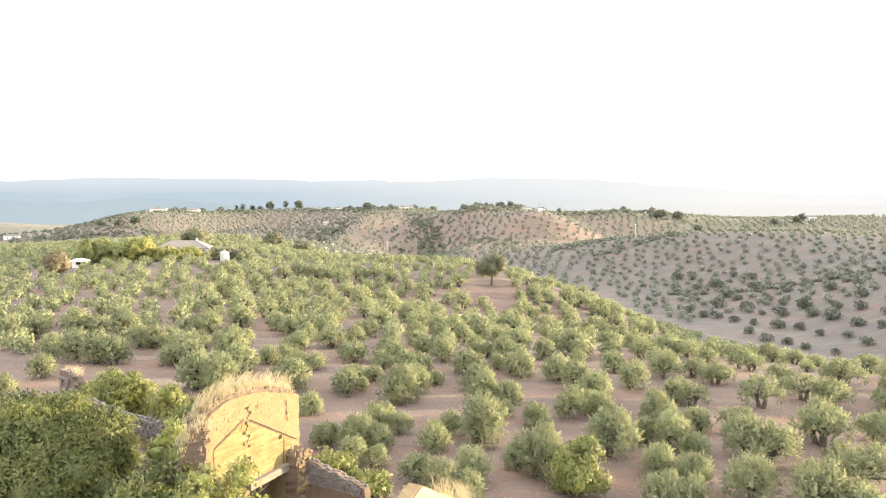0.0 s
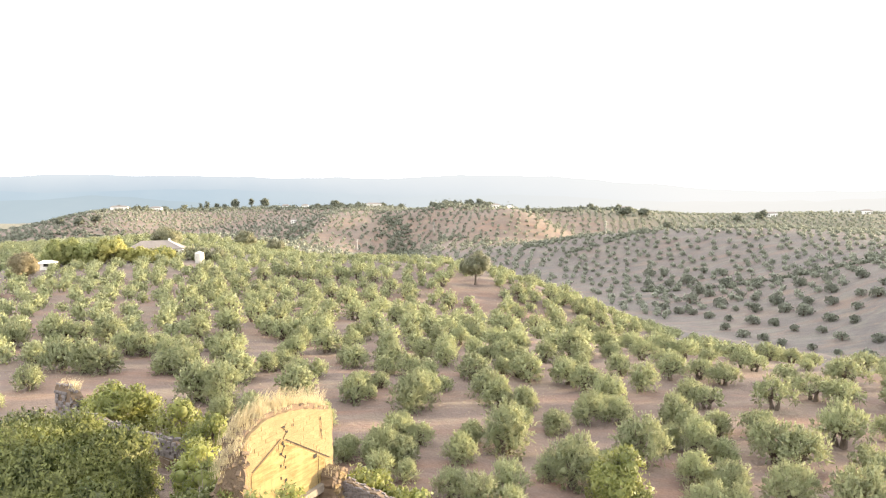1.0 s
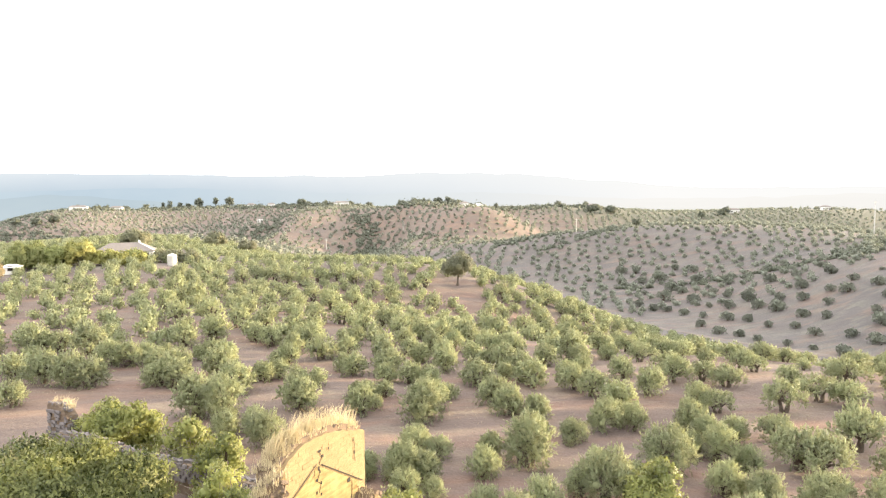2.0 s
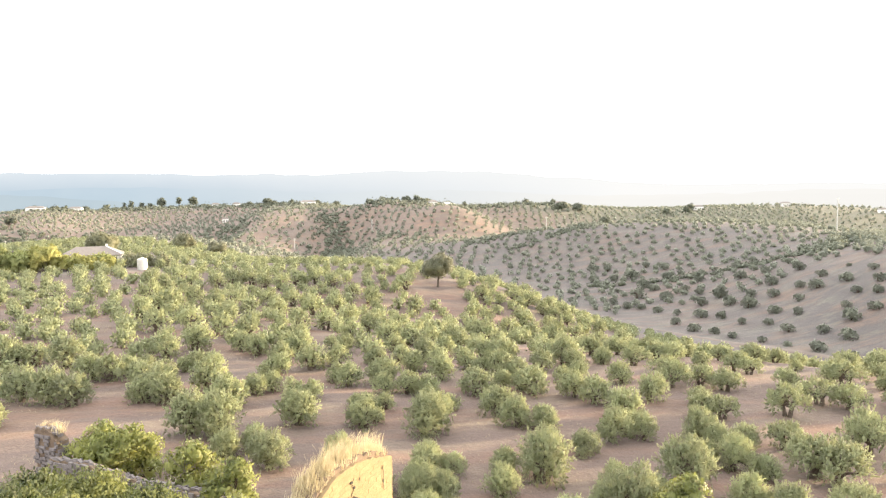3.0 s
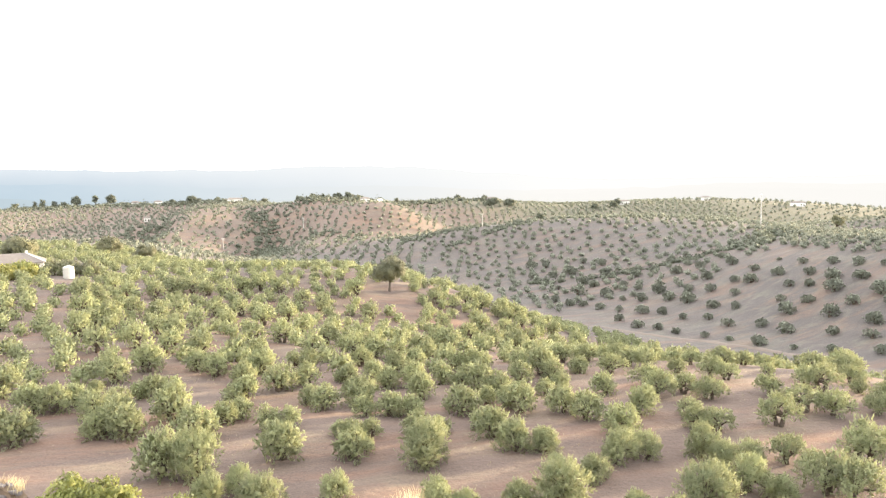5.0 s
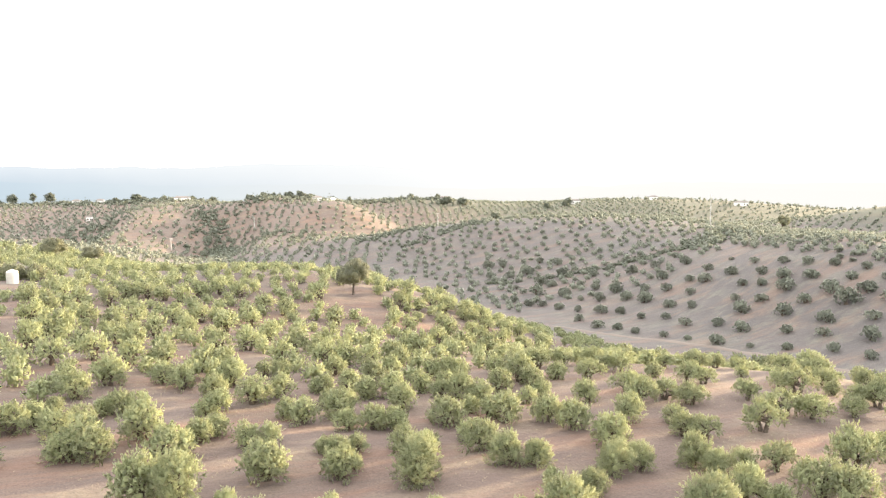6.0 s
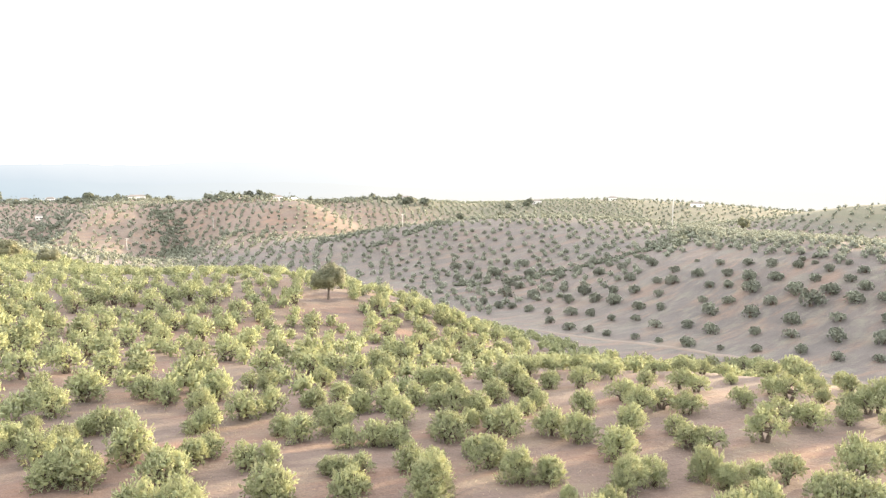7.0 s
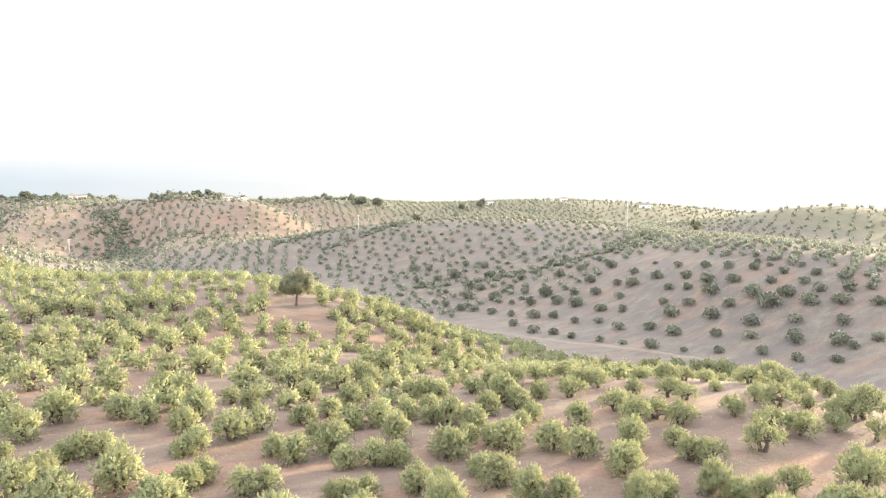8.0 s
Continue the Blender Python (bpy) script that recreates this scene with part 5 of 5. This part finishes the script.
def hip_roof(x0, x1, y0, y1, z, rise_, inset, over=0.5, thick=0.16):
    """A hipped roof with eaves."""
    x0, x1, y0, y1 = x0 - over, x1 + over, y0 - over, y1 + over
    bm = bmesh.new()
    ym = (y0 + y1) / 2
    low = [bm.verts.new((x, y, z - thick)) for x, y in ((x0, y0), (x1, y0), (x1, y1), (x0, y1))]
    eave = [bm.verts.new((x, y, z)) for x, y in ((x0, y0), (x1, y0), (x1, y1), (x0, y1))]
    a, b = bm.verts.new((x0 + inset, ym, z + rise_)), bm.verts.new((x1 - inset, ym, z + rise_))
    bm.faces.new(low[::-1])
    for i in range(4):
        bm.faces.new((low[i], low[(i + 1) % 4], eave[(i + 1) % 4], eave[i]))
    bm.faces.new((eave[0], eave[1], b, a))
    bm.faces.new((eave[2], eave[3], a, b))
    bm.faces.new((eave[1], eave[2], b))
    bm.faces.new((eave[3], eave[0], a))
    return bm


def window_in(root, x, y, z, w, h, facing=-1):
    win = part("window", box(bmesh.new(), x - w / 2, x + w / 2, y + facing * 0.02, y + facing * 0.05, z, z + h), DARK, root, "dark window")
    frame_ = bmesh.new()
    for x0, x1, z0, z1 in ((x - w / 2 - 0.07, x - w / 2, z, z + h), (x + w / 2, x + w / 2 + 0.07, z, z + h), (x - w / 2 - 0.07, x + w / 2 + 0.07, z + h, z + h + 0.07), (x - w / 2 - 0.1, x + w / 2 + 0.1, z - 0.08, z)):
        box(frame_, x0, x1, *sorted((y + facing * 0.02, y + facing * 0.09)), z0, z1)
    part("frame", frame_, BEAM, win)
    return win


def house(x, y, turn, length, deep, wall_h, rise_, label, base=None, porch=False, roof=None, windows=3, door=True):
    z = high(x, y) if base is None else base
    root = thing("house", pose(x, y, z - 0.1, 0, 0, turn), label, "house")
    part("wall", box(bmesh.new(), -length / 2, length / 2, -deep / 2, deep / 2, -1.5, wall_h), WHITEWASH, root, "whitewashed walls")
    part("roof", hip_roof(-length / 2, length / 2, -deep / 2, deep / 2, wall_h + 0.004, rise_, deep * 0.45), roof or ROOF, root)
    for k in range(windows):
        window_in(root, -length / 2 + length * (k + 0.7) / (windows + 0.4), -deep / 2, 1.0, 1.1, 1.2)
    if door:
        part("door", box(bmesh.new(), length * 0.36, length * 0.36 + 1.0, -deep / 2 - 0.06, -deep / 2 - 0.02, 0, 2.05), DARK, root, "dark door")
    if porch:
        p = part("porch_roof", box(bmesh.new(), -length / 2 - 9.0, -length / 2 - 0.3, -deep / 2, deep / 2 - 1.5, 2.35, 2.52), TANK, root, "flat white porch roof")
        for px in (-length / 2 - 8.6, -length / 2 - 4.6, -length / 2 - 0.8):
            part("post", box(bmesh.new(), px - 0.1, px + 0.1, -deep / 2 + 0.2, -deep / 2 + 0.4, -1.0, 2.35), WHITEWASH, root)
        part("awning", box(bmesh.new(), -length / 2 - 6.0, -length / 2 - 0.6, -deep / 2 - 1.2, -deep / 2 - 0.05, 2.2, 2.26), BLUE, root, "light blue awning")
        ridge = bar(bmesh.new(), (length * 0.5 - deep * 0.45, 0, wall_h + rise_ + 0.06), (length * 0.5 + 0.5, -deep / 2 - 0.5, wall_h + 0.08), 0.3, 0.12)
        part("hip_cap", ridge, WHITEWASH, root, "white mortared hip")
        part("chimney", box(bmesh.new(), length * 0.22, length * 0.22 + 0.6, 0.6, 1.2, wall_h, wall_h + rise_ + 0.5), WHITEWASH, root)
    return root


BLUE = plain_material("blue_awning", (0.16, 0.34, 0.40), (0.25, 0.45, 0.50), 1.0, 0.7, 0.0)
house(-79.5, 214.5, 14, 15.0, 9.0, 2.7, 2.2, "low white house with a grey hipped roof among trees", porch=True)


def tank(x, y):
    root = thing("water_tank", pose(x, y, high(x, y) - 0.1), "white upright water tank standing among olive trees", "tank")
    bm = bmesh.new()
    ring = [(1.22, 0), (1.25, 0.05), (1.25, 0.85), (1.29, 0.9), (1.25, 0.95), (1.25, 1.75), (1.29, 1.8), (1.25, 1.85), (1.25, 2.7), (1.15, 2.85), (0.75, 3.05), (0.35, 3.15)]
    loops = [[bm.verts.new((r * math.cos(6.2832 * k / 28), r * math.sin(6.2832 * k / 28), h)) for k in range(28)] for r, h in ring]
    for a, b in zip(loops, loops[1:]):
        for k in range(28):
            bm.faces.new((a[k], a[(k + 1) % 28], b[(k + 1) % 28], b[k]))
    bm.faces.new(loops[-1])
    part("body", bm, TANK, root)
    lid = bmesh.new()
    bmesh.ops.create_cone(lid, cap_ends=True, segments=20, radius1=0.36, radius2=0.33, depth=0.16, matrix=Matrix.Translation((0, 0, 3.2)))
    part("lid", lid, TANK, root)
    plinth = bmesh.new()
    bmesh.ops.create_cone(plinth, cap_ends=True, segments=28, radius1=1.5, radius2=1.45, depth=0.9, matrix=Matrix.Translation((0, 0, -0.4)))
    part("plinth", plinth, BEAM, root)
    return root


tank(-61.8, 197.2)
house(-98.0, 188.0, 10, 3.2, 2.6, 1.9, 0.6, "small cream hut with a pale roof in the garden", roof=WHITEWASH, windows=1, door=False)
for x, y, r, h, seed in ((-97.5, 195.5, 5.0, 7.8, 401), (-91.0, 197.0, 4.0, 6.4, 402), (-73.0, 202.0, 3.2, 4.4, 405)):
    bush("garden_tree", x, y, r, h, GARDEN, "leafy yellow-green garden tree beside the white house", seed, (0.45, 0.3), 110, category="tree")
for x, y, r, h, seed in ((-85.5, 197.5, 4.2, 7.4, 403), (-79.5, 199.0, 3.6, 5.0, 404), (-75.5, 197.5, 2.8, 3.9, 406), (-71.0, 199.0, 2.6, 3.6, 407)):
    bush("garden_tree", x, y, r, h, YELLOW_LEAF, "bright yellow-green garden tree beside the white house", seed, (0.45, 0.3), 110, category="tree")
for x, y, r, h, seed in ((-63.5, 204.5, 2.8, 4.4, 411), (-67.5, 206.5, 2.6, 4.0, 412), (-58.5, 205.0, 2.4, 4.2, 413)):
    bush("garden_tree", x, y, r, h, OAK, "dull green garden tree behind the tank", seed, (0.45, 0.3), 110, category="tree")
oak(-70.0, 290.0, 5.0, 6.5, 304, "dark oak on the far edge of the brow")
oak(-58.0, 287.0, 4.2, 5.5, 305, "dark oak on the far edge of the brow")


# ---- poles and cables ----
def pole(x, y, tall, arms=1, label="tall grey utility pole with a crossarm"):
    root = thing("utility_pole", pose(x, y, high(x, y) - 0.3, 0, 0, 25), label, "pole")
    bm = bmesh.new()
    tube(bm, [(0, 0, 0), (0, 0, tall * 0.5), (0, 0, tall)], [0.3, 0.25, 0.18], 8)
    part("shaft", bm, POLE, root)
    for k in range(arms):
        part("crossarm", bar(bmesh.new(), (-1.3, 0.0, tall - 0.5 - 1.1 * k), (1.3, 0.0, tall - 0.5 - 1.1 * k), 0.18, 0.18), POLE, root)
        for dx in (-1.1, 0, 1.1):
            ins = bmesh.new()
            bmesh.ops.create_cone(ins, cap_ends=True, segments=8, radius1=0.09, radius2=0.05, depth=0.3, matrix=Matrix.Translation((dx, 0, tall - 0.26 - 1.1 * k)))
            part("insulator", ins, TANK, root)
    return root


POLES = [(-46, 578, 9.5, 2), (20, 658, 12.5, 3), (-279, 621, 9.0, 1), (240, 329, 18.0, 1), (126, 457, 9.5, 1)]
for x, y, tall, arms in POLES:
    pole(x, y, tall, arms)


def cable(a, b, sag):
    bm = bmesh.new()
    pts = [Vector(a).lerp(Vector(b), k / 14) - Vector((0, 0, sag * 4 * (k / 14) * (1 - k / 14))) for k in range(15)]
    tube(bm, pts, [0.03] * 15, 4)
    me = bpy.data.meshes.new("overhead_cable")
    bm.to_mesh(me)
    bm.free()
    me.materials.append(WIRE)
    return tagged(new("overhead_cable", me), "thin dark overhead cable strung between poles", "cable", "overhead cables")


for (xa, ya, ta, _), (xb, yb, tb, _) in ((POLES[0], POLES[1]), (POLES[2], POLES[0])):
    for off in (-1.1, 1.1):
        cable((xa + off, ya, high(xa, ya) + ta - 0.5), (xb + off, yb, high(xb, yb) + tb - 0.5), 3.0)


def tripod(x, y, tall):
    root = thing("wire_tripod", pose(x, y, high(x, y) - 0.05), "thin pale tripod of stakes between olive trees", "stakes")
    for k in range(3):
        a = 2.1 * k
        part("leg", tube(bmesh.new(), [(0.55 * math.cos(a), 0.55 * math.sin(a), 0), (0, 0, tall)], [0.05, 0.04], 5), TANK, root)
    return root


tripod(-11.1, 172.7, 2.6)
tripod(-36.3, 132.1, 2.2)

# ---- far ridge: farmhouses and oaks on the skyline ----
for x, y, turn, length, deep, mat in ((-344, 855, 8, 18.75, 8, ROOF), (-312, 884, 0, 13.75, 8, ROOF), (-46, 873, 10, 17.5, 8, ROOF), (86, 731, 12, 8, 6, ROOF), (98, 712, 20, 7.5, 5, WHITEWASH), (-134, 904, 0, 8.75, 6, ROOF), (-162, 924, 5, 8.75, 5, ROOF),
                                      (-128, 776, 5, 6, 4, ROOF), (249, 813, -15, 13, 7, ROOF), (-455, 745, 10, 14, 8, ROOF), (400, 770, -25, 12, 7, ROOF), (558, 672, -35, 15, 8, ROOF), (504, 762, -20, 10, 7, ROOF)):
    house(x, y - 8, turn, length, deep, 3.9, 1.5, "white farmhouse on a distant ridge", roof=mat, windows=2)
FAR_OAKS = []
FAR_OAKS += [(-273, 925, 3.3, 10.5), (-265, 927, 4.1, 11.9), (-254, 934, 3.7, 10.1), (-245, 937, 3.7, 8.2), (-232, 940, 6.3, 14.1), (-211, 941, 4.4, 17.6),
             (-193, 940, 6.6, 15.8), (-96, 891, 7.3, 8.6), (-66, 882, 3.7, 6.9), (-35, 875, 4.7, 5.5), (23, 776, 4.7, 5.5), (38, 767, 4.7, 5.5),
             (47, 763, 2.6, 6.4), (62, 761, 5.4, 6.4), (73, 761, 4.4, 8.5), (80, 760, 4.1, 5.5), (87, 763, 3.5, 5.5), (129, 777, 3.0, 7.0),
             (209, 813, 4.2, 7.5), (244, 816, 4.6, 7.4)]
FAR_OAKS += [(-332, 871, 4.3, 5.5), (-325, 878, 3.6, 5.5), (-307, 893, 4.3, 5.5), (-290, 911, 4.4, 10.1), (-350, 860, 3.6, 5.5), (-119, 900, 4.7, 5.5),
             (-87, 888, 4.1, 5.5), (-13, 872, 4.7, 5.5), (109, 768, 3.0, 5.5), (235, 760, 8, 9), (256, 762, 7, 8), (-361, 738, 5.5, 7),
             (-331, 715, 5.5, 7), (-318, 723, 6, 7), (197, 458, 3, 6), (346, 730, 4.5, 8), (372, 737, 5, 8), (164, 449, 3.6, 4.5),
             (390, 760, 5, 8)]
for i, (x, y, r, h) in enumerate(FAR_OAKS):
    oak(x, y, r, h, 600 + i, "dark oak standing on the distant skyline", mat=DARK_OAK, per=26, leaf=(0.7, 0.6), low=0.3)


# ---- scrub in the ravines and hedges ----
def scrub(places, seed, label):
    rng = np.random.default_rng(seed)
    verts, faces, turns, n0 = [], [], [], 0
    kinds = [foliage(rng, lobes(rng, 5, 1.4, 0.3, 1.5, 0.9), 18, 0.8, 0.6, core=0.85, tuft=2) for _ in range(4)]
    for x, y, size in places:
        v, f, w = kinds[int(rng.integers(4))]
        a = rng.uniform(0, 6.28)
        c, t = math.cos(a) * size, math.sin(a) * size
        verts.append(np.stack([v[:, 0] * c - v[:, 1] * t + x, v[:, 0] * t + v[:, 1] * c + y, v[:, 2] * size * rng.uniform(0.7, 1.1) + high(x, y) - 0.2], 1))
        turns.append(np.stack([(w[:, 0] * c - w[:, 1] * t) / size, (w[:, 0] * t + w[:, 1] * c) / size, w[:, 2]], 1))
        faces.append(f + n0)
        n0 += len(v)
    me = mesh_of("scrub", np.concatenate(verts), np.concatenate(faces), DARK_OAK, turns=np.concatenate(turns))
    return tagged(new("scrub", me), label, "scrub", kind="stuff")


def strip(a, b, count, width, size):
    out = []
    for _ in range(count):
        k = rng.uniform()
        out.append((a[0] + (b[0] - a[0]) * k + rng.normal() * width, a[1] + (b[1] - a[1]) * k + rng.normal() * width, rng.uniform(*size)))
    return out


scrub(strip((-20, 730), (-10, 560), 190, 9, (0.8, 1.7)) + strip((-120, 720), (-108, 560), 120, 12, (0.8, 1.7)) + strip((20, 600), (70, 560), 40, 9, (0.8, 1.4)) + strip((20, 735), (60, 715), 26, 5, (0.9, 1.5)), 901, "dark scrub in the gullies of the far hills")
RIDGE = [(-356, 852), (-312, 880), (-266, 914), (-228, 924), (-189, 937), (-141, 902), (-98, 881), (-57, 872), (-16, 868), (21, 757), (57, 752), (94, 755), (138, 786), (181, 803), (220, 801), (263, 808)]
ridge_woods = []
for a, b in zip(RIDGE, RIDGE[1:]):
    if math.dist(a, b) < 80:
        ridge_woods += strip(a, b, 18, 4, (1.1, 2.3)) + strip((a[0] - 4, a[1] - 22), (b[0] - 4, b[1] - 22), 12, 8, (1.0, 2.0))
scrub(ridge_woods, 904, "woods of dark oak and scrub along the far ridge")
scrub(strip((100, 309), (178, 270), 60, 2, (0.6, 1.1)) + strip((186, 262), (225, 300), 40, 4, (0.8, 1.5)) + strip((75, 470), (135, 480), 50, 3, (0.7, 1.3)) + strip((88, 420), (150, 440), 50, 3, (0.7, 1.2)), 902, "hedges of dark scrub along the field banks")
scrub(strip((-430, 690), (-230, 610), 420, 24, (0.8, 1.7)) + strip((-230, 630), (-120, 560), 260, 22, (0.7, 1.6)) + strip((-520, 900), (-330, 760), 120, 25, (0.6, 1.3)), 903, "dark scrub covering the shaded hillside")


# ---- dry grass on the orchard floor ----
def floor_grass():
    rng = np.random.default_rng(77)
    spots = []
    while len(spots) < 5200:
        x, y = rng.uniform(-60, 62), rng.uniform(40, 125)
        patch = math.sin(x * 0.21 + 2.0 * math.sin(y * 0.13)) + math.sin(y * 0.47 + x * 0.09) + rng.normal() * 0.5
        if patch > 0.75:
            spots.append((x, y, high(x, y)))
    me = tuft_mesh("dry_grass", spots, rng, 0.15, STRAW, 3)
    return tagged(new("dry_grass", me), "short pale dry grass tufts between the olive trees", "grass", kind="stuff")


floor_grass()
